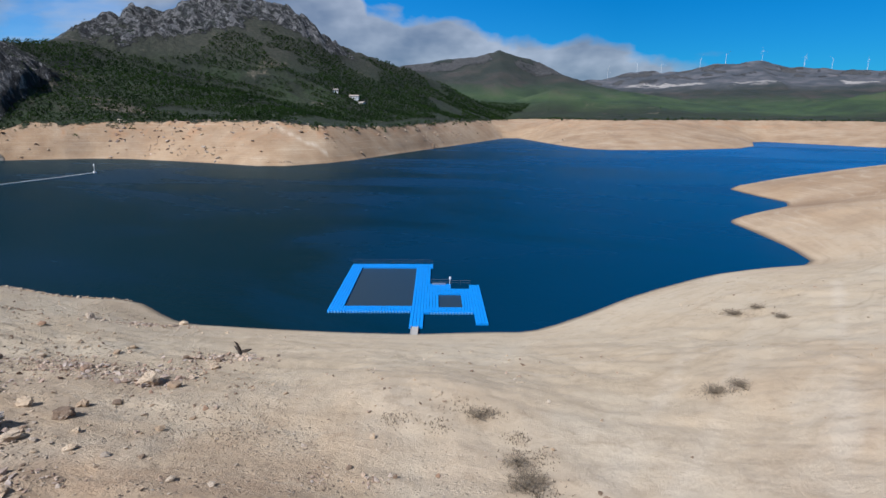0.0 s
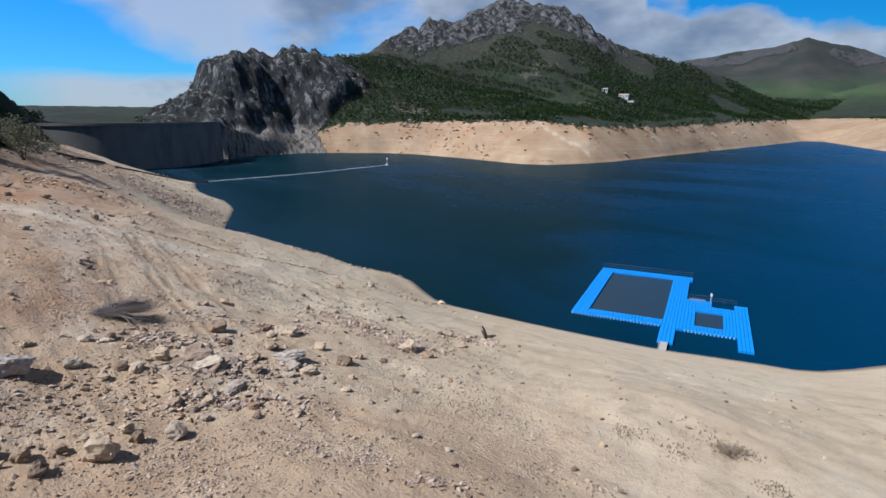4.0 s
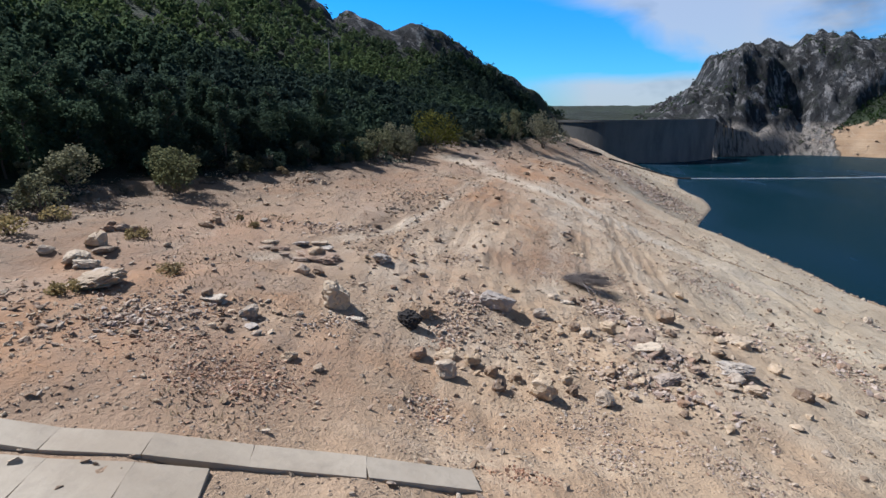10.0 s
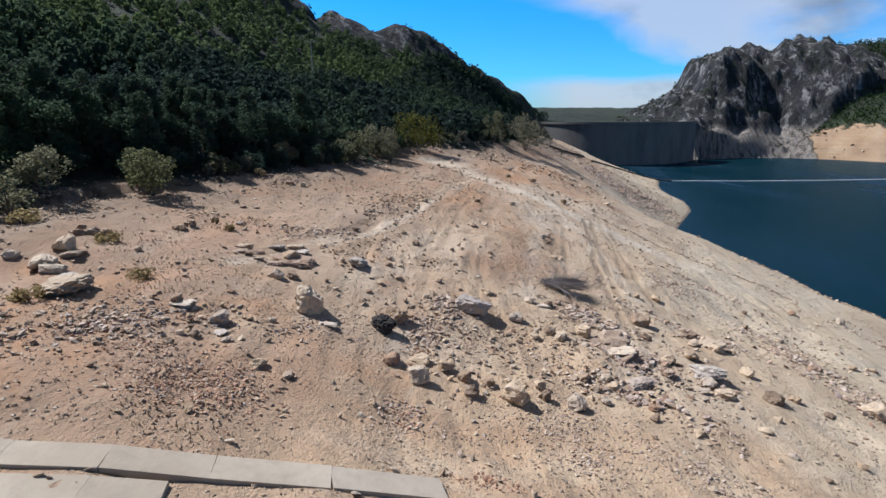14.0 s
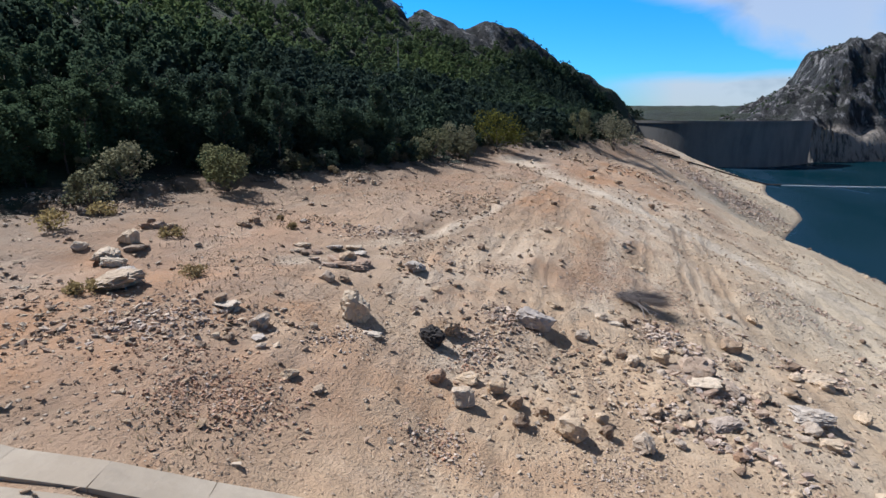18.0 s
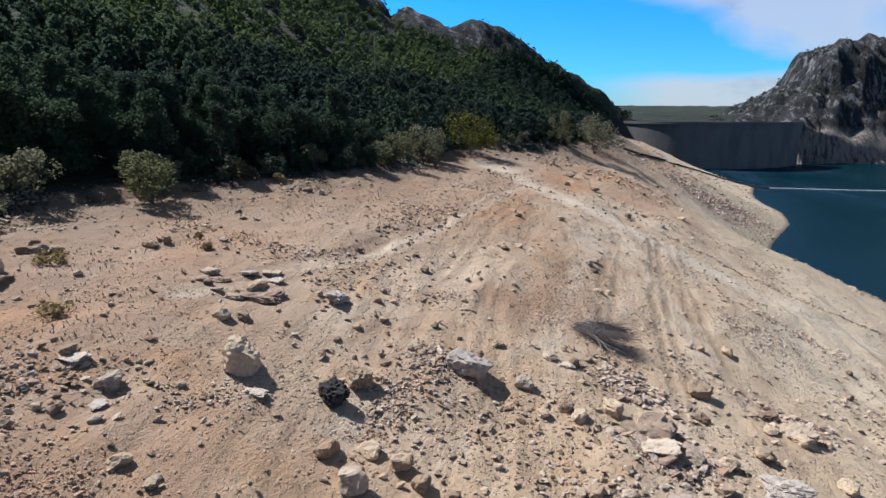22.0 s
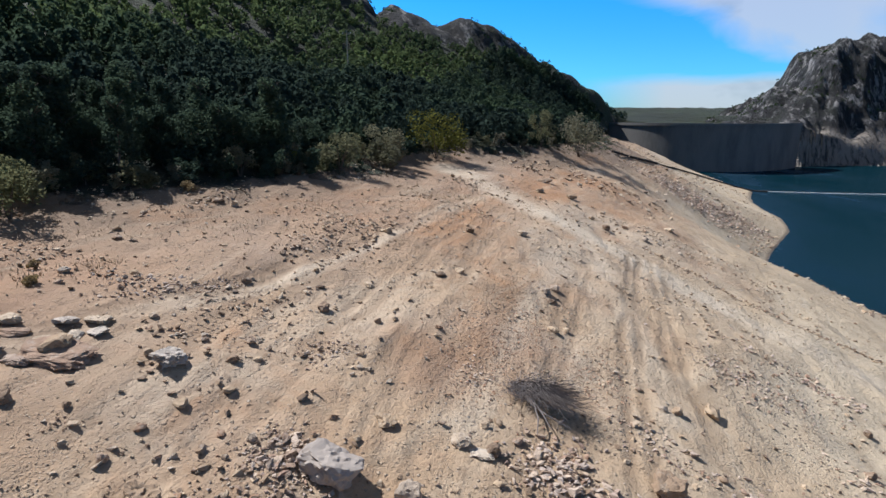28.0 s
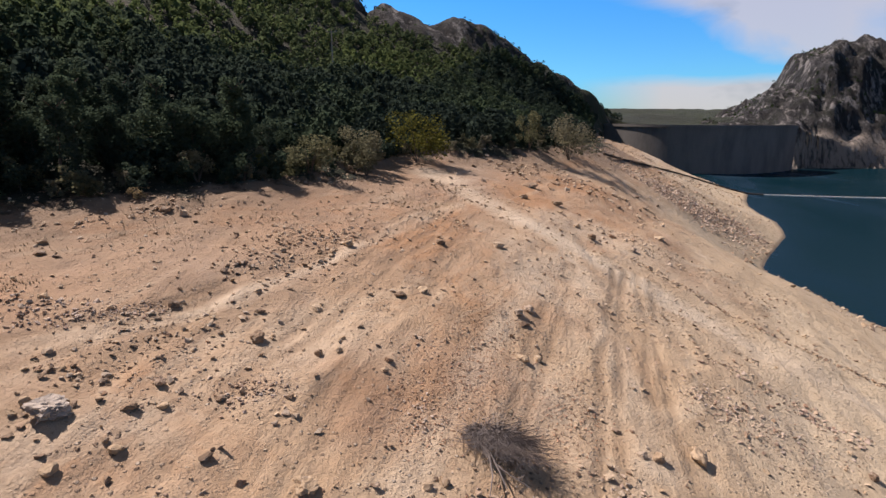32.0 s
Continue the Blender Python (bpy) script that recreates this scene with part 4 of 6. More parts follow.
# ---------------------------------------------------------------- stones
def rock_mesh(seed, points=22, flat=0.7, rough=0.0):
    rnd = random.Random(seed)
    bm = bmesh.new()
    for _ in range(points):
        v = Vector((rnd.gauss(0, 1), rnd.gauss(0, 1), rnd.gauss(0, 1))).normalized()
        v *= rnd.uniform(0.78, 1.0)
        bm.verts.new((v.x * 0.5 * rnd.uniform(0.9, 1.1), v.y * 0.42, v.z * 0.5 * flat))
    res = bmesh.ops.convex_hull(bm, input=bm.verts)
    bmesh.ops.delete(bm, geom=[e for e in res["geom_interior"] if isinstance(e, bmesh.types.BMVert)], context="VERTS")
    if rough:
        bmesh.ops.subdivide_edges(bm, edges=bm.edges[:], cuts=2, use_grid_fill=True)
        for v in bm.verts:
            v.co += v.co.normalized() * rough * noise.noise(v.co * 5 + Vector((seed * 7.1, 0, 0)))
    bmesh.ops.recalc_face_normals(bm, faces=bm.faces)
    return mesh_of("rock", bm, STONE)


CHAR = make_plain("charred_stone", (0.035, 0.03, 0.028), 0.95)


BOULDER_ROW = [
    (-28.3, -6.8, 1.29, 0.8), (-26.7, -5.1, 1.54, 0.95), (-29.2, -5.1, 1.44, 0.5), (-28.9, -3.5, 1.42, 0.8), (-28.1, -2.4, 1.08, 0.85), (-27.9, -1.1, 1.06, 0.7),
    (-26.4, -2, 1.12, 0.85), (-26.5, 0.5, 1.95, 0.95), (-27.4, 2.2, 0.91, 1), (-28.6, 2, 1.01, 0.8), (-27.1, 3.9, 1.37, 0.9), (-36.3, 2.4, 1.07, 0.5),
    (-37.1, 3.6, 1.02, 0.7), (-36.5, 4.3, 1.21, 0.7), (-38.3, 1.2, 1.29, 0.8), (-38, 6.2, 1.54, 0.8), (-44.1, 12.2, 2.09, 0.6), (-40.5, 11.7, 1.3, 0.6),
    (-35.4, 11.8, 1.39, 0.6), (-43.8, 16.6, 1.39, 0.6), (-43.5, 15.8, 0.98, 0.5), (-41, 17.5, 1.66, 0.5), (-42.3, 19.4, 0.7, 0.7), (-37.9, 14.3, 1.62, 0.6),
]
BOULDER_ROW += [
    (-33.4, 13.8, 1.53, 0.45), (-32.3, 14.5, 1.41, 0.5), (-32.1, 13, 1.06, 0.4), (-30.8, 6.4, 0.94, 0.6), (-30.5, 5, 1.06, 0.6), (-30.5, 4.4, 0.77, 0.6),
]
UPPER_ROCKS = [
    (-29.5, 5.6, 0.79, 0.7), (-30, 6.8, 1.03, 0.5), (-30.3, 9.6, 0.51, 1), (-28.1, 5.9, 0.86, 0.7), (-30.7, 0.6, 0.55, 0.9), (-32.1, 4.4, 0.4, 0.8),
    (-34.8, -16.1, 1.27, 0.75), (-35.5, -15.1, 1.14, 0.7), (-33.4, -30.4, 1.78, 0.9), (-36.8, -31.9, 1.1, 0.7), (-37.5, -31.4, 1.29, 0.7), (-38.3, -30.8, 1.31, 0.6),
    (-43.5, -27.8, 1.45, 0.5), (-44.7, -27.3, 0.99, 0.9), (-27, -16.5, 1.48, 0.75), (-24.3, -16.6, 0.7, 0.7), (-22.6, -17, 0.6, 0.8), (-24.6, -15, 0.75, 0.6),
    (-23.2, -12.8, 1.11, 0.5), (-24.1, -17.2, 0.64, 0.6), (-30.9, -17.6, 0.67, 0.5), (-29.2, -16.3, 0.57, 0.4), (-28.4, -14, 0.61, 0.7), (-35.9, -26.8, 0.73, 0.6),
]
UPPER_ROCKS += [
    (-32.6, -24.2, 0.51, 0.6), (-33.3, -29, 0.77, 0.5), (-44.7, -15.5, 0.76, 0.6), (-41, -12.9, 0.64, 0.7), (-44.9, -9.7, 0.79, 0.9), (-42.6, -9.4, 0.88, 0.5),
]
TRACK_ROCKS = [
    (-38.7, -9.4, 0.8, 0.6), (-40.5, -8.2, 0.75, 0.7), (-36.7, -9.9, 0.69, 0.6), (-50.6, -8, 1.24, 0.6), (-41.5, -5, 0.76, 0.5), (-50.8, -4.4, 0.56, 1),
    (-60.1, -2.4, 0.96, 0.5), (-53.8, -9.6, 0.83, 0.4), (-52.1, -14.3, 0.93, 0.6), (-42, -1, 1.43, 0.4), (-42.2, 2.5, 1.16, 0.5), (-63.3, 5.7, 0.99, 0.7),
    (-57.9, 6.5, 1.02, 0.6), (-52.2, 13.3, 0.7, 0.6), (-52.5, 14.2, 0.9, 0.7), (-59.6, 28.4, 0.88, 0.7), (-53.5, 25.7, 0.79, 0.8), (-46.7, 15.4, 0.66, 0.6),
    (-40.7, -8.8, 0.38, 0.8), (-49.2, -20.5, 0.74, 0.6), (-46, -23.1, 0.7, 0.6),
]
SLOPE_ROCKS = [
    (-43.6, -8.5, 0.7, 0.5), (-51.5, -3.5, 0.54, 0.8), (-45.3, -6.8, 0.67, 0.5), (-49.7, -16.5, 0.62, 0.7), (-57.5, -14.4, 0.75, 0.6), (-62.9, -12.8, 0.78, 0.6),
    (-66.8, -26.3, 1.44, 0.5), (-67, -24.5, 1.11, 0.8), (-66.3, -8.7, 1.03, 0.8), (-57, -28.8, 0.93, 0.7), (-55.2, -27.2, 0.88, 0.5), (-61.2, -29.8, 0.76, 0.5),
    (-55.9, -6.8, 0.9, 0.5), (-54.7, -3.4, 0.55, 0.6), (-61.8, -1.2, 1.1, 0.4), (-72.3, -2.1, 1.13, 0.6), (-76.6, 2.7, 1.32, 0.6), (-64.6, 6.4, 1.14, 0.6),
    (-62.3, 6.2, 0.91, 0.5), (-58.8, 7.4, 0.75, 0.7),
]
FAR_ROCKS = [
    (-111.6, 3.5, 3.8, 0.45), (-103, 3.3, 2.24, 0.5), (-103.5, 7.8, 2.58, 0.5), (-92.4, 12.4, 1.93, 0.8), (-103.9, 22.1, 2.53, 0.3), (-92.8, 17.3, 1.48, 0.6),
    (-92.8, 21.7, 1.03, 0.6), (-95.1, 10.6, 1.7, 0.5), (-96.3, 15.1, 1.4, 0.6), (-100.8, 12.4, 1.32, 0.6), (-99.5, 8.4, 1.48, 0.5), (-42.2, 4.1, 1.07, 0.7),
    (-44, 5.1, 0.76, 0.7), (-45, 4, 0.74, 0.6), (-44.3, 3.4, 0.56, 0.7), (-38.2, -5.7, 0.56, 0.8), (-34.8, -9.9, 0.62, 1), (-40.2, -1.8, 0.49, 0.7),
    (-36.4, -12.9, 0.45, 0.9),
]
BEACH_ROCKS = [
    (-41.6, 15.9, 1.19, 0.5), (-33.1, 18, 1.63, 0.6), (-36.1, 26.9, 2.35, 0.6), (-28, 8.7, 0.99, 0.5), (-26.8, 8.3, 0.79, 0.6), (-30.9, 14.9, 0.73, 0.5),
    (-28.4, 15.3, 0.93, 0.4), (-25.8, 15.5, 0.7, 0.5), (-24, 16.3, 0.49, 0.5), (-20.4, 15, 0.64, 0.7), (-67, 37.7, 1.22, 0.5), (-52.7, 28.8, 1.09, 0.6),
    (-44.8, 27.6, 1.12, 0.6), (-49.4, 34, 1.03, 0.5), (-33.4, 22, 0.9, 0.4), (-50.1, 36.4, 0.94, 0.5), (-36.7, 34.5, 1.18, 0.5),
]
SHELF_ROCKS = [
    (-37.3, 18.2, 1.26), (-37.2, 8.6, 3.06), (-35.3, 9.8, 1.67), (-33.2, 11.2, 1.08), (-34.6, 20.3, 0.98), (-26.6, 19.7, 0.71), (-32.6, 6.6, 0.68),
    (-26, 10.5, 0.68), (-33.5, 27.1, 1.33), (-43.5, 29.5, 1.04), (-54.3, 16.7, 1.3), (-30.3, 17, 0.66), (-69.8, 45.8, 1.57), (-40.2, 7.9, 0.97),
    (-35.7, 6, 0.73), (-20.3, 8.9, 0.47), (-17.6, 10.8, 0.41), (-21.7, 11.7, 0.4), (-64.6, 56.4, 1.47), (-42.2, 38, 1.13), (-38.6, 37.2, 1.07),
    (-42.8, 36.8, 0.9), (-39.6, -16.7, 1.97), (-38.9, -19.8, 0.99), (-31.5, -32.7, 1.2), (-38.7, -33.1, 0.9), (-47.5, -24.2, 0.86), (-28, -19.5, 1.1),
]



def boulder_mesh(seed, mat, wide=(1.0, 0.85, 0.8), cuts=9, level=3, rough=0.05, boxy=0.0):
    """A broken stone: a ball cut by planes, then worn and chipped."""
    rnd = random.Random(seed)
    bm = bmesh.new()
    bmesh.ops.create_icosphere(bm, subdivisions=level, radius=0.5)
    planes = [(Vector(n), 0.5 - 0.2 * boxy * rnd.uniform(0.8, 1.1)) for n in ((1, 0, 0), (-1, 0, 0), (0, 1, 0), (0, -1, 0), (0, 0, 1), (0, 0, -1))] if boxy else []
    for _ in range(cuts):
        n = Vector((rnd.gauss(0, 1), rnd.gauss(0, 1), rnd.gauss(0.15, 0.8))).normalized()
        planes.append((n, rnd.uniform(0.27, 0.43)))
    tilt = Euler((rnd.uniform(-0.2, 0.2), rnd.uniform(-0.2, 0.2), 0)).to_matrix()
    for v in bm.verts:
        for n, d in planes:
            m = tilt @ n
            over = v.co.dot(m) - d
            if over > 0:
                v.co -= m * over
        q = v.co * 4 + Vector((seed * 3.1, seed * 1.7, 0))
        v.co += v.co.normalized() * rough * (noise.noise(q) + 0.7 * noise.noise(q * 2.9) + 0.5 * noise.noise(q * 6.5) + 0.25 * noise.cell(q * 3.1))
        v.co = Vector((v.co.x * wide[0], v.co.y * wide[1], v.co.z * wide[2]))
    return mesh_of("rock", bm, mat)


SHADES = ("angular tan boulder half sunk in the sandy bank", "pale weathered rock lying on dry earth", "rough brown rock among gravel on the bank")
LARGE = [boulder_mesh(500 + k, STONE, (1.0, 0.8 + 0.05 * (k % 3), 0.8), 8 + k % 4, 3, 0.09, 0.6 * (k % 2)) for k in range(12)]
LESSER = [boulder_mesh(530 + k, STONE, (1.0, 0.85, 0.75), 8 + k % 3, 2, 0.09, 0.5 * (k % 2)) for k in range(8)]
SLABS = [boulder_mesh(600 + k, PALE_STONE, (1.05, 0.72, 0.9), 7, 4, 0.1, 0.75) for k in range(5)]
UPRIGHT = boulder_mesh(577, BLOCK_STONE, (1.1, 1.0, 1.0), 5, 4, 0.08, 0.6)
LUMP = boulder_mesh(562, STONE, (1.0, 0.85, 0.75), 7, 4, 0.12)
BLACK = boulder_mesh(563, CHAR, (1.0, 0.8, 0.7), 7, 4, 0.13)
BIG_GREY = boulder_mesh(570, LILAC_STONE, (0.95, 1.05, 0.9), 8, 4, 0.06)


def put_rock(x, y, size, mesh, turn, label, name="rock", group="rocks on the bank", tall=1.0, lean=9.0):
    ob = new(name, mesh)
    z = height(x, y)
    ob.matrix_world = pose(x, y, z + 0.22 * size * tall, random.uniform(-lean, lean), random.uniform(-lean, lean), turn) @ Matrix.Diagonal((size, size, size * tall, 1))
    return tagged(ob, label, "rock", group)


put_rock(-31.3, -12.6, 2.05, UPRIGHT, 20, "upright pale block of stone casting a shadow", "boulder", tall=1.15, lean=4)
put_rock(-33.6, -7.4, 1.8, LUMP, 40, "lumpy tan boulder split across the top", "boulder", tall=0.95)
put_rock(-31.6, -7.9, 1.8, BLACK, 70, "black charred-looking boulder on the bank", "boulder", tall=0.9)
put_rock(-38.0, -2.1, 2.6, BIG_GREY, 10, "big grey boulder on a heap of rubble", "boulder", tall=0.8)
put_rock(-40.9, -11.6, 1.7, boulder_mesh(565, PALE_STONE, (1.0, 0.9, 0.6), 6, 4, 0.16), 10, "pale knobbly rock hollowed in the middle", "boulder", tall=0.75)
for some, name, words in ((BOULDER_ROW, "boulder", SHADES[0]), (UPPER_ROCKS, "rock", SHADES[2]), (TRACK_ROCKS, "rock", SHADES[1]), (SLOPE_ROCKS, "rock", SHADES[1]),
                          (FAR_ROCKS, "rock", SHADES[2]), (BEACH_ROCKS, "rock", SHADES[1])):
    for k, (x, y, size, tall) in enumerate(some):
        size *= 0.72 if some is FAR_ROCKS and x < -80 else 0.98
        put_rock(x, y, size, LARGE[(k * 5) % 12] if size > 0.8 else LESSER[k % 8], random.uniform(0, 360), words, name, tall=tall * 1.15)
for k, (x, y, size) in enumerate(SHELF_ROCKS):
    put_rock(x, y, size, LARGE[k % 12] if size > 0.8 else LESSER[k % 8], random.uniform(0, 360), SHADES[2], tall=random.uniform(0.6, 0.9))
for k, (x, y, size, tall, turn) in enumerate(((-42.1, -18.8, 1.7, 0.28, 75), (-40.9, -21.0, 1.8, 0.3, 60), (-39.2, -20.6, 1.4, 0.25, 110), (-39.3, -16.4, 3.6, 0.2, 100), (-38.3, -18.8, 1.0, 0.3, 95),
                                              (-41.8, -16.5, 1.4, 0.25, 70), (-27.4, -26.2, 4.6, 0.24, 62), (-31.2, -30.3, 2.8, 0.35, 40), (-30.2, -28.8, 1.7, 0.4, 120),
                                              (-27.8, -19.1, 1.8, 0.3, 80), (-25.7, -15.9, 1.1, 0.25, 55), (-23.0, -11.2, 0.9, 0.35, 20), (-29.6, -11.0, 1.3, 0.2, 95),
                                              (-36.8, 7.9, 2.9, 0.2, 95), (-35.3, 8.2, 2.6, 0.28, 80), (-42.2, 17.4, 2.7, 0.3, 100), (-34.6, 14.3, 2.7, 0.4, 95), (-31.3, 8.6, 2.2, 0.3, 120),
                                              (-41.9, 3.6, 1.3, 0.2, 90), (-42.8, -17.4, 1.6, 0.3, 100), (-40.2, -18.2, 1.2, 0.26, 150), (-40.1, -19.6, 1.4, 0.3, 130), (-41.0, -17.2, 1.3, 0.3, 20),
                                              (-38.2, -17.4, 1.5, 0.3, 90), (-29.2, -27.0, 2.2, 0.3, 40), (-32.6, -29.4, 1.6, 0.4, 100))):
    put_rock(x, y, size * 1.05, SLABS[k % 5], turn, "flat pale bedded stone slab on the dry bank", "stone_slab", "stone slabs", tall)


def heap(x, y, rx, ry, turn, count, lo, hi, mat=None, label="heap of broken grey stones on the bank"):
    """A patch of rubble in one mesh."""
    rnd = np.random.RandomState(int(abs(x * 31 + y * 17)) + count)
    a, b = rnd.normal(0, 0.5, count) * rx, rnd.normal(0, 0.5, count) * ry
    c, s = math.cos(radians(turn)), math.sin(radians(turn))
    px, py = x + a * c - b * s, y + a * s + b * c
    return stone_mesh("rubble", px, py, lo * (hi / lo) ** (rnd.uniform(0, 1, count) ** 1.7), rnd, label, mat or GREY_STONE)


SMALL = []
for k in range(8):
    rr = rock_mesh(200 + k, 9, 0.7)
    SMALL.append((np.array([v.co for v in rr.vertices]), [tuple(p.vertices) for p in rr.polygons]))
    bpy.data.meshes.remove(rr)


def stone_mesh(name, x, y, size, rnd, label, mat=None):
    z, beyond, _ = land(x, y)
    verts, faces, n = [], [], 0
    for i in range(len(x)):
        if z[i] < 0.03:
            continue
        v, f = SMALL[i % 8]
        a, tip = rnd.uniform(0, 6.283), rnd.uniform(-0.5, 0.5)
        c, s = math.cos(a), math.sin(a)
        v = v * size[i] * rnd.uniform(0.75, 1.25, 3) * (1.05, 1.05, 0.75)
        w = v[:, 2] + tip * v[:, 0]
        verts.append(np.stack([v[:, 0] * c - v[:, 1] * s + x[i], v[:, 0] * s + v[:, 1] * c + y[i], w + z[i] + 0.15 * size[i]], -1))
        faces.extend([tuple(n + q for q in p) for p in f])
        n += len(v)
    ob = new(name, link_mesh(name, np.concatenate(verts).tolist(), faces, mat or STONE))
    return tagged(ob, label, "stones", kind="stuff")


NEAR_HEAPS = [
    (-37.6, -4.2, 1.7, 2.2, 112, 420, 0.09, 0.4),
    (-43.4, 7.4, 2.4, 3.1, 85, 260, 0.15, 0.6),
    (-46.2, -5.7, 2.4, 1.5, 108, 300, 0.08, 0.32),
    (-32.6, -4.9, 1.6, 1.5, 118, 150, 0.1, 0.4),
    (-28.3, -12.4, 2.4, 1.3, 141, 150, 0.1, 0.4),
    (-60.4, 18.8, 2.4, 3.1, 73, 140, 0.1, 0.4),
    (-59.9, 21.7, 3.3, 2.4, 70, 130, 0.1, 0.4),
    (-45.0, 19.1, 3.2, 1.9, 65, 140, 0.2, 0.8),
    (-47.8, 12.2, 2.4, 2.0, 78, 120, 0.1, 0.4),
    (-46.5, 14.2, 2.4, 1.6, 74, 90, 0.1, 0.4),
    (-50.2, -15.6, 3.2, 1.1, 150, 130, 0.1, 0.32),
    (-42.3, 7.0, 1.7, 2.1, 80, 220, 0.12, 0.5),
    (-35.2, 9.4, 2.0, 2.6, 80, 240, 0.12, 0.5),
]
UPPER_HEAPS = [
    (-24.1, -20.5, 3.6, 2.8, 126, 430, 0.14, 0.6),
    (-19.9, -14.1, 2.3, 2.1, 120, 320, 0.08, 0.28),
    (-48.3, -19.1, 3.9, 1.7, 109, 130, 0.15, 0.45),
    (-43.5, 28.7, 4.2, 4.8, 56, 180, 0.12, 0.5),
    (-23.3, -5.5, 1.5, 1.4, 98, 110, 0.08, 0.3),
    (-32.3, -5.2, 1.3, 1.9, 96, 100, 0.1, 0.4),
    (-36.6, 27.0, 1.9, 3.1, 53, 90, 0.12, 0.5),
    (-60.9, 21.0, 5.7, 3.2, 70, 130, 0.15, 0.45),
    (-47.7, -17.4, 4.5, 1.1, 138, 170, 0.1, 0.4),
    (-48.8, 2.1, 1.3, 1.9, 104, 170, 0.08, 0.3),
]
RED_HEAPS = [
    (-19.8, -13.9, 3.3, 2.6, 120, 1300, 0.07, 0.28),
    (-21.5, -17.9, 3.1, 1.3, 125, 260, 0.08, 0.3),
    (-22.5, -21.8, 2.0, 1.1, 129, 120, 0.1, 0.35),
    (-23.3, -5.5, 1.4, 1.4, 98, 150, 0.08, 0.28),
    (-18.1, -1.2, 1.5, 0.9, 88, 200, 0.07, 0.25),
    (-30.6, -5.7, 1.1, 1.4, 97, 90, 0.08, 0.3),
    (-57.6, 4.2, 7.5, 3.6, 170, 1100, 0.06, 0.2),
    (-50.5, 2.5, 5.0, 3.0, 170, 700, 0.06, 0.2),
    (-53.5, 9.5, 5.0, 2.2, 175, 500, 0.06, 0.2),
]
SHORE_HEAPS = [
    (-208.1, 520.6, 43.5, 4.9, 22, 130, 0.8, 2.6),
    (-221.5, 296.8, 17.3, 2.8, 37, 30, 0.8, 2.2),
    (-372.7, 294.1, 8.8, 15.8, 52, 26, 1.5, 5.0),
    (-341.4, 310.8, 28.7, 19.7, 48, 40, 0.8, 3.0),
    (-36.2, 27.3, 3.0, 1.2, 51, 110, 0.2, 1.0),
    (-46.6, 27.6, 5.7, 1.6, 58, 150, 0.2, 0.8),
    (-65.9, 26.0, 7.5, 1.8, 67, 170, 0.2, 0.6),
    (-41.6, 8.0, 3.5, 1.9, 76, 130, 0.2, 0.9),
    (-34.3, 9.1, 3.4, 1.6, 72, 180, 0.2, 0.9),
    (-28.8, 8.7, 2.5, 1.2, 69, 140, 0.15, 0.8),
    (-63.4, 50.6, 5.1, 2.0, 51, 110, 0.2, 0.8),
    (-41.0, 39.6, 4.0, 1.3, 45, 110, 0.2, 0.9),
    (-22.1, 8.4, 2.7, 1.7, 65, 330, 0.07, 0.3),
    (-19.5, 10.5, 2.2, 1.6, 58, 330, 0.07, 0.3),
    (-30.1, 5.3, 2.3, 1.2, 75, 80, 0.15, 0.6),
    (-15.3, 12.0, 1.8, 0.6, 49, 90, 0.1, 0.5),
    (-24.9, 2.7, 2.9, 2.6, 79, 700, 0.06, 0.24),
    (-21.2, 3.2, 2.0, 1.8, 76, 300, 0.06, 0.3),
    (-22.5, -5.3, 1.8, 1.9, 96, 200, 0.07, 0.3),
    (-168.8, 42.5, 13.9, 10.3, 77, 1700, 0.3, 1.0),
    (-160.2, 33.6, 10.8, 7.0, 79, 1000, 0.3, 0.9),
    (-175.0, 53.0, 9.0, 5.5, 60, 500, 0.3, 0.9),
    (-38.1, 37.4, 4.4, 2.0, 45, 160, 0.15, 0.7),
    (-40.2, 29.5, 5.9, 1.6, 52, 230, 0.15, 0.6),
    (-51.2, 27.2, 5.3, 1.7, 60, 180, 0.15, 0.6),
    (-65.3, 49.8, 6.5, 2.5, 52, 150, 0.15, 0.6),
    (-14.2, 18.8, 1.3, 1.0, 36, 50, 0.1, 0.4),
    (-35.4, 9.2, 2.4, 1.8, 80, 80, 0.25, 0.8),
    (-42.8, 17.6, 2.0, 1.5, 70, 60, 0.25, 0.75),
    (-33.6, 14.3, 1.8, 1.4, 70, 45, 0.2, 0.6),
    (-30.6, 6.8, 2.6, 1.3, 80, 80, 0.2, 0.6),
    (-11.2, 19.7, 1.3, 0.7, 30, 40, 0.1, 0.4),
    (-26.3, 11.6, 2.2, 1.5, 63, 90, 0.1, 0.45),
]
for x, y, rx, ry, turn, count, lo, hi in NEAR_HEAPS + UPPER_HEAPS + SHORE_HEAPS:
    heap(x, y, rx, ry, turn, count, lo, hi)
heap(-37.7, -3.9, 1.3, 1.9, 0, 150, 0.14, 0.62)
heap(-34.0, -5.6, 1.2, 1.6, 0, 110, 0.12, 0.5)
for x, y, rx, ry, turn, count, lo, hi in RED_HEAPS:
    heap(x, y, rx, ry, turn, count, lo, hi, RED_STONE, "patch of small reddish broken stones")



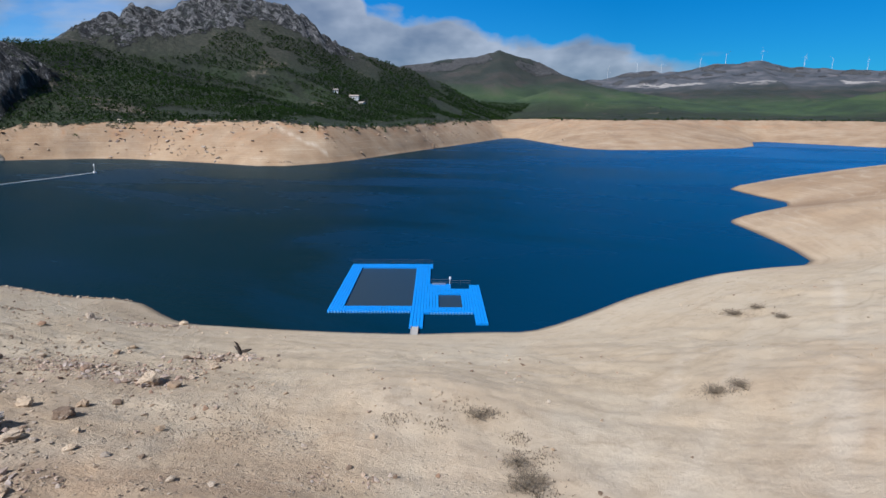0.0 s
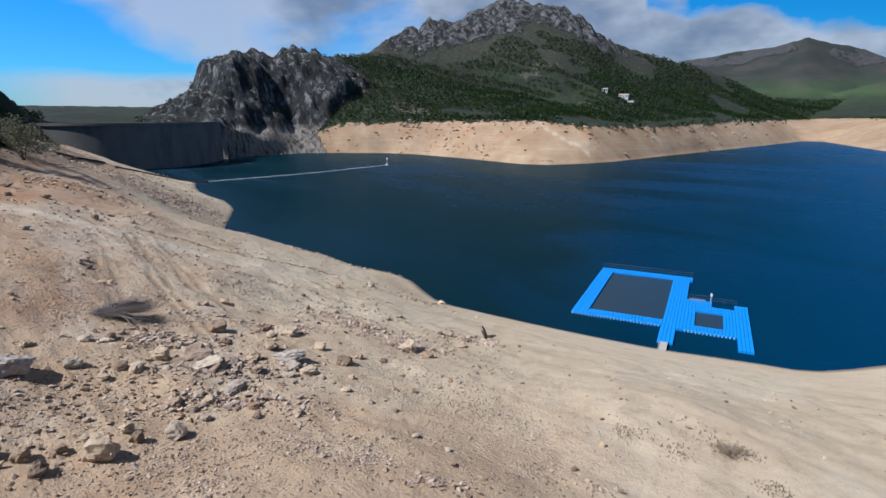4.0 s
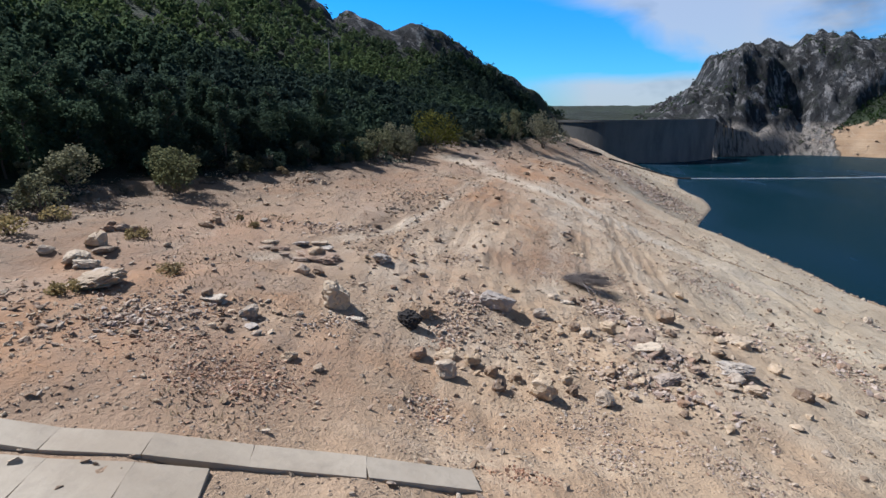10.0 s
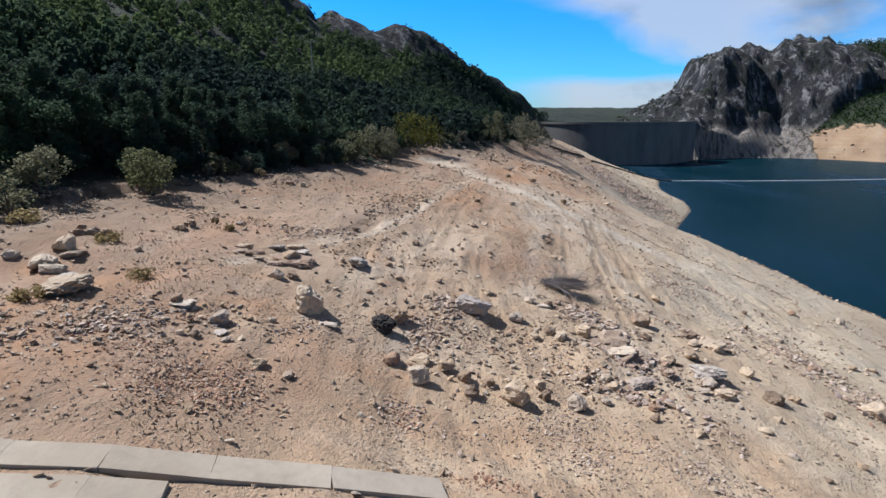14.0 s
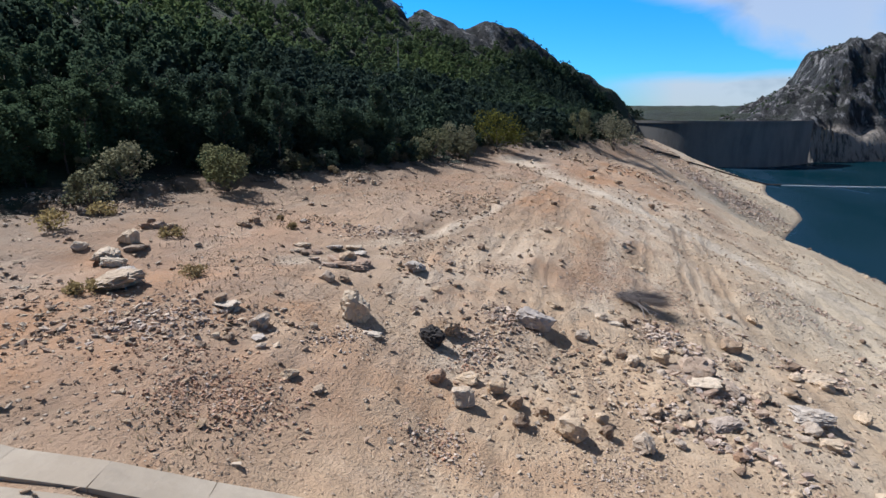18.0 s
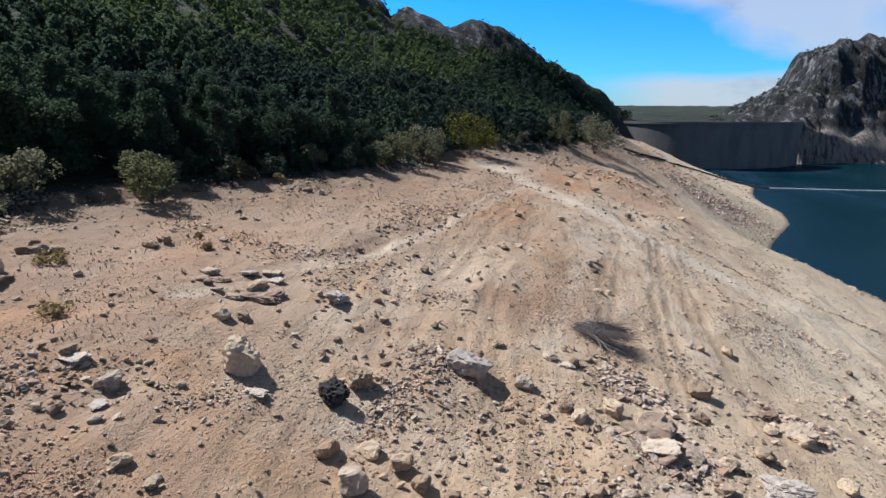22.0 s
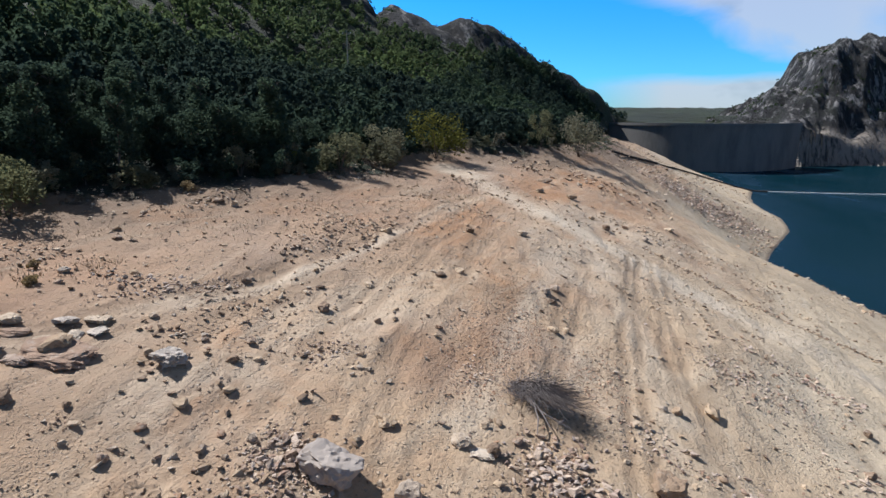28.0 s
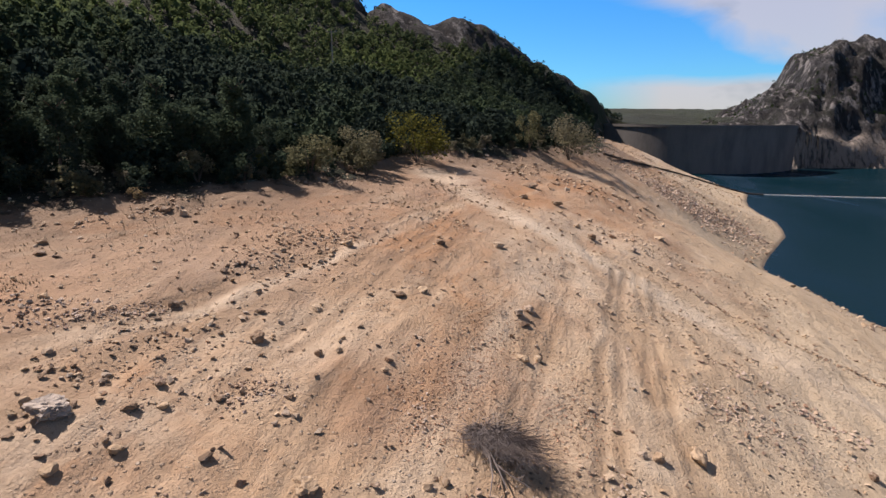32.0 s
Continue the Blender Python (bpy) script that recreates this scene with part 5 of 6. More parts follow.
def scatter_stones(name, count, x0, x1, y0, y1, lo, hi, power, keep, label):
    """Loose stones in one mesh; keep(x, y) says how likely a spot has one."""
    rnd = np.random.RandomState(len(name) + count)
    x, y = rnd.uniform(x0, x1, count * 14), rnd.uniform(y0, y1, count * 14)
    ok = rnd.uniform(0, 1, len(x)) < keep(x, y)
    x, y = x[ok], y[ok]
    z, beyond, _ = land(x, y)
    good = (beyond < 4) & (z > 0.3)
    x, y = x[good][:count], y[good][:count]
    return stone_mesh(name, x, y, lo * (hi / lo) ** (rnd.uniform(0, 1, len(x)) ** power), rnd, label)


def stony(x, y):
    a = fbm(x / 11, y / 11, 4, 131) + 0.12
    b = np.clip((-y + 45) / 45, 0.06, 1) * np.clip((12 - x) / 28, 0.03, 1)
    return np.clip(a * 2.4, 0.10, 1) * b


scatter_stones("loose_stones", 20000, -100, 5, -46, 55, 0.08, 0.6, 2.2, stony, "loose angular stones strewn over the sandy bank")
scatter_stones("fine_gravel", 7000, -40, -12, -26, 6, 0.05, 0.2, 1.6, lambda x, y: np.clip(0.35 + fbm(x / 5, y / 5, 4, 133) * 2.5, 0.02, 1), "fine broken gravel over the upper bank")
scatter_stones("sand_debris", 330, 6, 48, 35, 115, 0.14, 0.55, 1.8, lambda x, y: np.clip(0.2 + fbm(x / 9, y / 9, 4, 135) * 2.5, 0.02, 1), "small dark stones and debris on the sandy slope")
scatter_stones("far_stones", 3500, -300, -100, -20, 95, 0.25, 1.4, 2.5, lambda x, y: np.clip(0.25 + fbm(x / 18, y / 18, 4, 141) * 2, 0.03, 1), "broken stone strewn along the bank towards the dam")
scatter_stones("shore_stones", 1700, -450, -60, 230, 700, 0.5, 4.2, 2.4, lambda x, y: np.clip(0.2 + fbm(x / 25, y / 25, 4, 145) * 2, 0.02, 1), "boulders and ledges on the bare far shore")
# a line of stones along an old water mark
rnd_l = np.random.RandomState(8)
lx = np.interp(np.linspace(0, 1, 420), [0, 0.5, 1], [-90, -81.6, -76]) + rnd_l.normal(0, 0.35, 420)
ly = np.interp(np.linspace(0, 1, 420), [0, 0.5, 1], [17, 27.7, 43]) + rnd_l.normal(0, 0.35, 420)
stone_mesh("stone_line", lx, ly, rnd_l.uniform(0.12, 0.5, 420), rnd_l, "thin line of dark stones along an old water mark")
lx = np.linspace(-112, -82.5, 130) + rnd_l.normal(0, 0.2, 130)
ly = np.interp(lx, [-112, -95.5, -83], [58.6, 58.4, 62.2]) + rnd_l.normal(0, 0.3, 130)
stone_mesh("stone_edging", lx, ly, rnd_l.uniform(0.4, 1.0, 130), rnd_l, "row of pale stones lying along the water's edge")


# ---------------------------------------------------------------- plants
def leaf_cloud(rnd, count, size, shape):
    """Leaves as small bent quads round the points that shape() gives."""
    verts, faces = [], []
    for _ in range(count):
        c, out = shape()
        q = (out + Vector((rnd.gauss(0, .6), rnd.gauss(0, .6), rnd.gauss(0, .6)))).to_track_quat("Z", "Y")
        s = size * rnd.uniform(0.6, 1.3)
        k = len(verts)
        for dx, dy, dz in ((-.5, -.35, 0), (.5, -.35, -.12), (.5, .35, 0), (-.5, .35, .12)):
            verts.append(tuple(c + q @ Vector((dx * s, dy * s, dz * s))))
        faces.append((k, k + 1, k + 2, k + 3))
    return verts, faces


def clumps(rnd, n, wide, low, top, taper):
    """Clump centres and radii of a crown."""
    out = []
    for _ in range(n):
        z = rnd.uniform(0, 1)
        r = wide * (1 - taper * z) * math.sqrt(rnd.uniform(0.05, 1))
        a = rnd.uniform(0, math.tau)
        out.append((Vector((r * math.cos(a), r * math.sin(a), low + (top - low) * z)), wide * rnd.uniform(0.25, 0.42)))
    return out


def crown_mesh(name, seed, mat, n_clump, n_leaf, leaf, wide, low, top, taper):
    rnd = random.Random(seed)
    balls = clumps(rnd, n_clump, wide, low, top, taper)

    def shape():
        c, r = rnd.choice(balls)
        d = Vector((rnd.gauss(0, 1), rnd.gauss(0, 1), rnd.gauss(0, 1))).normalized()
        return c + d * r * rnd.uniform(0.55, 1.0), d
    v, f = leaf_cloud(rnd, n_leaf, leaf, shape)
    return link_mesh(name, v, f, mat)


def trunk_mesh(seed, tall, r, limbs, spread):
    rnd = random.Random(seed)
    bm = bmesh.new()
    p = Vector((0, 0, -0.4))
    for k in range(4):
        q = Vector((rnd.uniform(-.12, .12) * tall * .3, rnd.uniform(-.12, .12) * tall * .3, tall * (k + 1) / 4))
        rod(bm, p, q, r * (1 - k * 0.22), r * (1 - (k + 1) * 0.22), 7)
        if k:
            for _ in range(limbs):
                a = rnd.uniform(0, math.tau)
                rod(bm, q, q + Vector((math.cos(a) * spread, math.sin(a) * spread, tall * .14)) * rnd.uniform(.5, 1), r * .35, r * .1, 5)
        p = q
    return mesh_of("trunk", bm, BARK)


def plant_kind(name, label, category, trunk, crown):
    ob = thing(name, Matrix(), label, category)
    for nm, me in (("trunk", trunk), ("crown", crown)):
        c = new(nm, me)
        c.parent = ob
    return ob


PINES = [(trunk_mesh(300 + k, 8.5, 0.2, 3, 1.6), crown_mesh("crown", 320 + k, PINE, 42, 3600, 0.24, 2.5, 1.2, 9.5, 0.7)) for k in range(4)]
BROADS = [(trunk_mesh(340 + k, 5.0, 0.2, 4, 1.8), crown_mesh("crown", 360 + k, PINE, 38, 3600, 0.24, 2.9, 0.8, 6.4, 0.3)) for k in range(3)]


def bush_mesh(seed, mat, wide, tall, leaf=0.34, n=900):
    return crown_mesh("crown", seed, mat, 18, n, leaf, wide * 0.42, tall * 0.25, tall * 0.85, 0.35)


def put_bush(x, y, wide, tall, mat, seed, label, category="bush", n=1000, name="bush"):
    ob = thing(name, Matrix.Translation((x, y, height(x, y))), label, category, "bushes along the wood's edge")
    rnd = random.Random(seed)
    for k in range(5):
        bm = bmesh.new()
        a = rnd.uniform(0, math.tau)
        q = Vector((math.cos(a) * wide * .12, math.sin(a) * wide * .12, tall * .35))
        rod(bm, (0, 0, -0.3), q, 0.09, 0.06, 6)
        rod(bm, q, q + Vector((math.cos(a) * wide * .2, math.sin(a) * wide * .2, tall * .3)), 0.06, 0.02, 5)
        part("stem", bm, BARK, ob)
    c = new("crown", bush_mesh(seed, mat, wide, tall, 0.08 * wide ** 0.5, int(n * 1.7)))
    c.parent = ob
    return ob


for x, y, wide, tall, mat, words in (
        (-47.5, -43.0, 6.2, 4.6, GREYLEAF, "grey-green rounded shrub at the wood's edge"), (-41.5, -41.5, 4.8, 3.6, GREYLEAF, "grey leafless-looking shrub in shade"),
        (-55.0, -37.0, 7.4, 5.2, OAK, "tall olive-green shrub standing alone on the bank"), (-76.5, -29.6, 4.2, 3.6, GREYLEAF, "thin grey shrub at the wood's edge"),
        (-80.2, -26.5, 2.9, 1.9, GREYLEAF, "low grey shrub on the bank"), (-81.5, -24.8, 2.1, 1.5, GREYLEAF, "low grey shrub on the bank"),
        (-88.5, -22.4, 7.4, 5.4, OAK, "rounded olive-green shrub on the bank"), (-85.0, -27.5, 3.0, 2.6, GOLD, "small yellow-green shrub in shade"),
        (-101.0, -20.5, 8.5, 5.4, GREYLEAF, "dry brownish shrubs at the wood's edge"), (-97.0, -18.0, 4.4, 3.8, GREYLEAF, "dry brownish shrub on the bank"),
        (-112.5, -15.0, 12.0, 8.0, GOLD, "broad yellow-green tree with a short trunk"), (-146.5, 9.8, 14.5, 9.5, GREYLEAF, "large grey-green tree on the bank's edge"),
        (-143.5, 1.5, 7.5, 8.0, OAK, "dark green broadleaf tree by the bank")):
    put_bush(x, y, wide, tall, mat, int(-x * 10 + wide * 7), words, "tree" if tall > 7 else "bush", 1500 if wide > 7 else 1000, "broad_tree" if tall > 7 else "shrub")
for x, y, wide, tall, words in ((-31.0, -23.6, 2.2, 0.8, "low dry weed tussock on the bank"), (-25.6, -26.6, 2.2, 0.9, "low grey weed beside stone slabs"),
                                (-68.5, -30.5, 2.0, 1.5, "small dry shrub on sand"), (-45.0, -24.0, 1.3, 0.7, "low dry weed tussock on the bank"),
                                (-47.5, -26.5, 1.0, 0.9, "small dark weed on sand"), (-36.5, -29.5, 2.4, 0.8, "low dry weed tussock on the bank"),
                                (-39.5, -38.5, 3.0, 1.6, "small grey shrub beside stone slabs"), (-33.5, -37.0, 3.2, 1.8, "small grey shrub beside stone slabs")):
    put_bush(x, y, wide, tall * 0.7, STRAW, int(-x * 9 + wide * 3), words, "weed", 350, "weed")



def wood_spots(rnd, count, x0, x1, y0, y1, gap, lo, hi, test=None):
    """Spots on wooded ground between lo and hi metres beyond the brink."""
    x, y = rnd.uniform(x0, x1, count), rnd.uniform(y0, y1, count)
    z, beyond, rock = land(x, y)
    ok = (beyond > lo) & (beyond < hi) & (rock < 0.4)
    if test is not None:
        ok &= test(x, y, z)
    cell, out = {}, []
    for i in np.nonzero(ok)[0]:
        k = (int(x[i] // gap), int(y[i] // gap))
        if k not in cell:
            cell[k] = True
            out.append((x[i], y[i], z[i]))
    return out


def off_crest(x, y):
    """Away from the bare crest of the hill by the dam."""
    return (nearest(x, y, np.array(CRESTS["south_hill"], float), False)[0] > 13) | (x > -300)


rnd_w = np.random.RandomState(5)
near_spots = wood_spots(rnd_w, 34000, -425, 30, -150, 50, 3.0, 5.0, 60, lambda x, y, z: ((x < -60) | (y < -51 - 0.05 * x)) & off_crest(x, y))
near_spots.sort(key=lambda p: math.hypot(p[0] + 25, p[1]))
kinds = []
for trunk, crown in PINES:
    kinds.append(plant_kind("pine_tree", "dark green pine tree in dense woodland above the bank", "tree", trunk, crown))
for trunk, crown in BROADS:
    kinds.append(plant_kind("oak_tree", "dark green broadleaf tree at the wood's edge", "tree", trunk, crown))
for n_tree, (x, y, z) in enumerate(near_spots[:280]):
    src = kinds[rnd_w.randint(0, len(kinds))]
    s = rnd_w.uniform(0.6, 1.15) if n_tree < 150 else rnd_w.uniform(0.45, 0.95)
    m = pose(x, y, z, 0, 0, rnd_w.uniform(0, 360)) @ Matrix.Diagonal((s, s, s * rnd_w.uniform(0.9, 1.15), 1))
    ob = copy_thing(src, m)
    ob.scale = (s, s, s)
    tagged(ob, group="trees of the near wood")
for ob in kinds:
    for c in ob.children:
        bpy.data.objects.remove(c)
    bpy.data.objects.remove(ob)


# undergrowth hides the foot of the wood
UNDER = [plant_kind("undergrowth_shrub", "low grey-green shrub filling the edge of the wood", "bush", trunk_mesh(400 + k, 1.2, 0.06, 2, 0.5),
                    crown_mesh("crown", 410 + k, (GREYLEAF, PINE, OAK)[k], 16, 900, 0.2, 1.5, 0.3, 2.2, 0.3)) for k in range(3)]
under_spots = wood_spots(rnd_w, 9000, -165, 0, -60, 25, 2.6, 0.5, 6.0, lambda x, y, z: (x < -58) | (y < -47))
for x, y, z in under_spots[:150]:
    s = rnd_w.uniform(0.55, 1.25)
    ob = copy_thing(UNDER[rnd_w.choice(3, p=(0.2, 0.6, 0.2))], pose(x, y, z, 0, 0, rnd_w.uniform(0, 360)) @ Matrix.Diagonal((s, s, s, 1)))
    ob.scale = (s, s, s)
    tagged(ob, group="undergrowth along the wood")
for ob in UNDER:
    for c in ob.children:
        bpy.data.objects.remove(c)
    bpy.data.objects.remove(ob)


def woods(name, spots, tall, wide, leaves, mat, label, seed):
    """Many small crowns in one mesh."""
    rnd = np.random.RandomState(seed)
    n = len(spots)
    p = np.array(spots)
    s = rnd.uniform(0.55, 1.2, n)
    total = n * leaves
    d = rnd.normal(0, 1, (n, leaves, 3))
    d /= np.linalg.norm(d, axis=2, keepdims=True)
    up = (d[..., 2] + 1) / 2
    d = d * rnd.uniform(0.65, 1.05, (n, leaves, 1))
    squeeze = 1 - 0.45 * up
    c = np.stack([d[..., 0] * wide * squeeze, d[..., 1] * wide * squeeze, tall * (0.12 + 0.88 * up)], -1) * s[:, None, None] + p[:, None, :]
    q = rnd.normal(0, 1, (2, n, leaves, 3))
    q /= np.linalg.norm(q, axis=3, keepdims=True)
    size = (wide * (0.30 if leaves < 100 else 0.19) * s)[:, None, None] * rnd.uniform(0.7, 1.3, (n, leaves, 1))
    a, b = q[0] * size, q[1] * size
    v = np.stack([c - a, c + b * 0.9, c + a, c - b * 0.9], 2).reshape(-1, 3)
    idx = np.arange(total * 4, dtype=np.int32)
    me = bpy.data.meshes.new(name)
    me.vertices.add(len(v)), me.vertices.foreach_set("co", v.ravel())
    me.loops.add(len(idx)), me.loops.foreach_set("vertex_index", idx)
    me.polygons.add(total), me.polygons.foreach_set("loop_start", np.arange(0, len(idx), 4, dtype=np.int32))
    me.materials.append(mat)
    me.update(calc_edges=True)
    return tagged(new(name, me), label, "woodland", kind="stuff")


woods("hill_woods", near_spots[280:], 5.2, 2.2, 165, PINE, "dense dark pine and oak wood covering the steep hillside", 3)
slope_spots = wood_spots(rnd_w, 40000, -420, 90, -260, 60, 3.6, 55, 400, lambda x, y, z: (fbm(x / 16, y / 16, 3, 161) > -0.22) & off_crest(x, y))
woods("hill_scrub", slope_spots, 3.6, 2.0, 48, SLOPE, "green scrub and young trees on the upper hillside", 13)
far_spots = wood_spots(rnd_w, 260000, -640, 60, 180, 1150, 3.7, 2, 700, lambda x, y, z: (z < 105 + 70 * fbm(x / 80, y / 80, 3, 155)) & ((y > 330) | (z < 60)) & (fbm(x / 60, y / 60, 4, 151) > -0.28) & ((x < -262) | (rnd_w.uniform(0, 1, x.shape) < 0.0005)))
woods("far_woods", far_spots, 3.4, 2.5, 10, FARLEAF, "green scrub and woodland on the slopes across the water", 4)
crag_spots = []
rnd_c = np.random.RandomState(31)
cx, cy = rnd_c.uniform(-600, -300, 9000), rnd_c.uniform(-110, 480, 9000)
cz, beyond_c, rock_c = land(cx, cy)
for i in np.nonzero((rock_c > 0.4) & (beyond_c > 14) & (fbm(cx / 18, cy / 18, 3, 191) > 0.02))[0][:1500]:
    crag_spots.append((cx[i], cy[i], cz[i]))
woods("crag_scrub", crag_spots, 1.5, 1.3, 14, FARLEAF, "dark scrub clinging to the ledges of the crags", 32)

# ---------------------------------------------------------------- dead brush, driftwood, weeds
def twig_fan(bm, rnd, base, aim, spread, n, long0, long1, r, lift):
    for _ in range(n):
        a = aim + rnd.gauss(0, spread)
        q = base + Vector((rnd.gauss(0, .35), rnd.gauss(0, .35), rnd.uniform(0.0, .3)))
        for k in range(3):
            step = rnd.uniform(long0, long1) / 3
            a += rnd.gauss(0, .22)
            e = q + Vector((math.cos(a) * step, math.sin(a) * step, rnd.gauss(lift, .12) * step))
            rod(bm, q, e, r * (1 - k * .28), r * (1 - (k + 1) * .28), 3)
            q = e


def dead_brush(x, y):
    z = height(x, y)
    ob = thing("dead_brush", Matrix.Translation((x, y, z)) @ Matrix.Scale(1.2, 4), "heap of grey dead branches and twigs on dry earth", "brush")
    rnd = random.Random(4)
    aim = radians(62)
    for k in range(9):
        bm = bmesh.new()
        a, p = aim + rnd.gauss(0, .35), Vector((-0.5 + rnd.uniform(-.3, .3), -1.6 + rnd.uniform(-.3, .3), 0.15))
        for s in range(4):
            e = p + Vector((math.cos(a), math.sin(a), (0.28, 0.1, -0.16, -0.25)[s])) * rnd.uniform(.7, 1.2)
            rod(bm, p, e, 0.075 - s * .015, 0.06 - s * .015, 6)
            p, a = e, a + rnd.gauss(0, .2)
        part("branch", bm, TWIG, ob)
    bm = bmesh.new()
    for k in range(60):
        f = rnd.uniform(0, 1)
        twig_fan(bm, rnd, Vector((-0.5 + 1.6 * f * math.cos(aim) * 1.4, -1.6 + 1.6 * f * math.sin(aim) * 1.8, 0.15 + .35 * f * (1 - f) * 4)), aim, .95, 18, 0.8, 2.0, .012, .09)
    tagged(part("twig_tangle", bm, TWIG, ob, "tangle of thin grey twigs"), kind="stuff")
    return ob


dead_brush(-48.6, 6.2)

z = height(-40.5, 42.2)
stump = thing("driftwood", Matrix.Translation((-40.5, 42.2, z)), "dark forked driftwood stump on pale stones", "driftwood")
DARKWOOD = make_plain("dark_driftwood", (0.06, 0.045, 0.035), 0.95)
for dx, dy, dz, r in ((0.9, 0.5, 0.5, .28), (-1.1, 0.3, 0.6, .25), (-0.2, -0.5, 1.7, .2), (0.4, -0.9, 0.4, .22)):
    bm = bmesh.new()
    rod(bm, (0, 0, 0.1), (dx * .6, dy * .6, dz * .7), r, r * .7, 7)
    rod(bm, (dx * .6, dy * .6, dz * .7), (dx * 1.1, dy * 1.2, dz), r * .7, r * .25, 7)
    part("limb", bm, DARKWOOD, stump)


def dry_bush(x, y, wide, tall):
    """A brittle brown bush, flattened by the wind."""
    ob = thing("dry_bush", Matrix.Translation((x, y, height(x, y))), "brittle brown dead bush on pale sand", "bush", "dead bushes on the sand")
    rnd = random.Random(int(wide * 100 + x))
    for k in range(7):
        bm = bmesh.new()
        a = k * 0.9 + rnd.uniform(-.3, .3)
        p = Vector((0, 0, -0.05))
        for q in range(3):
            e = p + Vector((math.cos(a) * wide * .15, math.sin(a) * wide * .15, tall * (.3, .28, .1)[q]))
            rod(bm, p, e, 0.045 - q * .012, 0.033 - q * .012, 5)
            p, a = e, a + rnd.uniform(-.4, .4)
        part("branch", bm, DARKWEED, ob)
    bm = bmesh.new()
    for k in range(30):
        a, f = rnd.uniform(0, math.tau), rnd.uniform(0.05, 0.36)
        twig_fan(bm, rnd, Vector((math.cos(a) * f * wide, math.sin(a) * f * wide, rnd.uniform(0, .35) * tall)), a, .8, 9, 0.2 * wide, 0.42 * wide, .014, .35)
    tagged(part("twig_tangle", bm, DARKWEED, ob, "tangle of thin brown twigs"), kind="stuff")


def weed_patch(name, spots, count, tall, mat, label):
    """Dry stalks scattered round spots, in one mesh."""
    rnd = np.random.RandomState(count)
    bm = bmesh.new()
    for x, y, r in spots:
        px, py = x + rnd.normal(0, .5, count) * r, y + rnd.normal(0, .5, count) * r
        pz = land(px, py)[0]
        for i in range(count):
            a = Vector((px[i], py[i], pz[i] - .02))
            lean = Vector((rnd.normal(0, .5), rnd.normal(0, .5), 1)) * tall * rnd.uniform(.4, 1)
            s = Vector((-lean.y, lean.x, 0)).normalized() * 0.05
            v = [bm.verts.new(q) for q in (a - s, a + s, a + lean)]
            bm.faces.new(v)
    return tagged(new(name, mesh_of(name, bm, mat)), label, "weeds", kind="stuff")


DARKWEED = make_plain("dark_weed_stalks", (0.19, 0.15, 0.105), 0.95)
DRY = make_plain("dry_stalks", (0.36, 0.275, 0.165), 0.95)
for x, y, wide, tall in ((-3.6, 22.8, 2.0, 1.0), (-4.6, 25.2, 0.9, 0.5), (-8.6, 30.0, 1.0, 0.35), (7.2, 42.4, 1.3, 0.4), (9.0, 43.4, 1.0, 0.35), (12.6, 78.6, 2.2, 0.7), (15.5, 80.5, 1.6, 0.6), (17.5, 74.0, 1.5, 0.5)):
    dry_bush(x, y, wide, tall)
weed_patch("dry_weeds", [(-3.5, 23.7, 1.6), (-2.6, 22.6, 1.4), (7, 42.3, 1.5), (8.5, 42.8, 1.2), (12.3, 80.6, 2.5), (14, 78, 2), (-9.9, 30.6, 1.5), (-26, 23.2, 4.5), (-20.7, 21.4, 3.0), (-24, 20, 3.5), (-13.5, 27.0, 1.2), (-10.7, 27.4, 1.2), (-4.6, 25.6, 1.6), (-3.6, 26.6, 1.2),
                         (-5.5, 28.5, 1.0), (-8, 31.0, 1.0)], 130, 0.2, DARKWEED, "low dark dry weeds on the pale sand")
weed_patch("dry_grass", [(-34, -24, 3), (-38, -28, 4), (-46, -26, 3), (-55, -30, 4), (-62, -22, 4), (-70, -18, 4), (-88, -6, 3), (-84, -9, 3), (-30, -20, 2.5),
                         (-17, -14, 2.5), (-12, -22, 2.5), (-50, -24, 2)], 110, 0.28, DRY, "sparse tufts of dry grass along the upper bank")

# ---------------------------------------------------------------- old concrete strips
def slab(name, line, wide, thick, label):
    """A strip of concrete laid along the ground, cut into bays."""
    ob = thing(name, Matrix(), label, "concrete strip")
    for (x0, y0), (x1, y1) in zip(line, line[1:]):
        bm = bmesh.new()
        d = Vector((x1 - x0, y1 - y0, 0)).normalized() * 0.003
        n = Vector((-(y1 - y0), x1 - x0, 0)).normalized() * wide / 2
        z0, z1 = height(x0, y0), height(x1, y1)
        a, b = Vector((x0, y0, z0)) + d, Vector((x1, y1, z1)) - d
        vs = [bm.verts.new(p + s * n + Vector((0, 0, h))) for p in (a, b) for s in (-1, 1) for h in (-0.5, thick + 0.004 * s)]
        for f in ((0, 1, 3, 2), (4, 6, 7, 5), (0, 4, 5, 1), (2, 3, 7, 6), (0, 2, 6, 4), (1, 5, 7, 3)):
            bm.faces.new([vs[i] for i in f])
        bmesh.ops.recalc_face_normals(bm, faces=bm.faces)
        bmesh.ops.bevel(bm, geom=bm.edges[:], offset=0.008, segments=1, affect="EDGES")
        part("bay", bm, SLAB_CONCRETE, ob)
    return ob


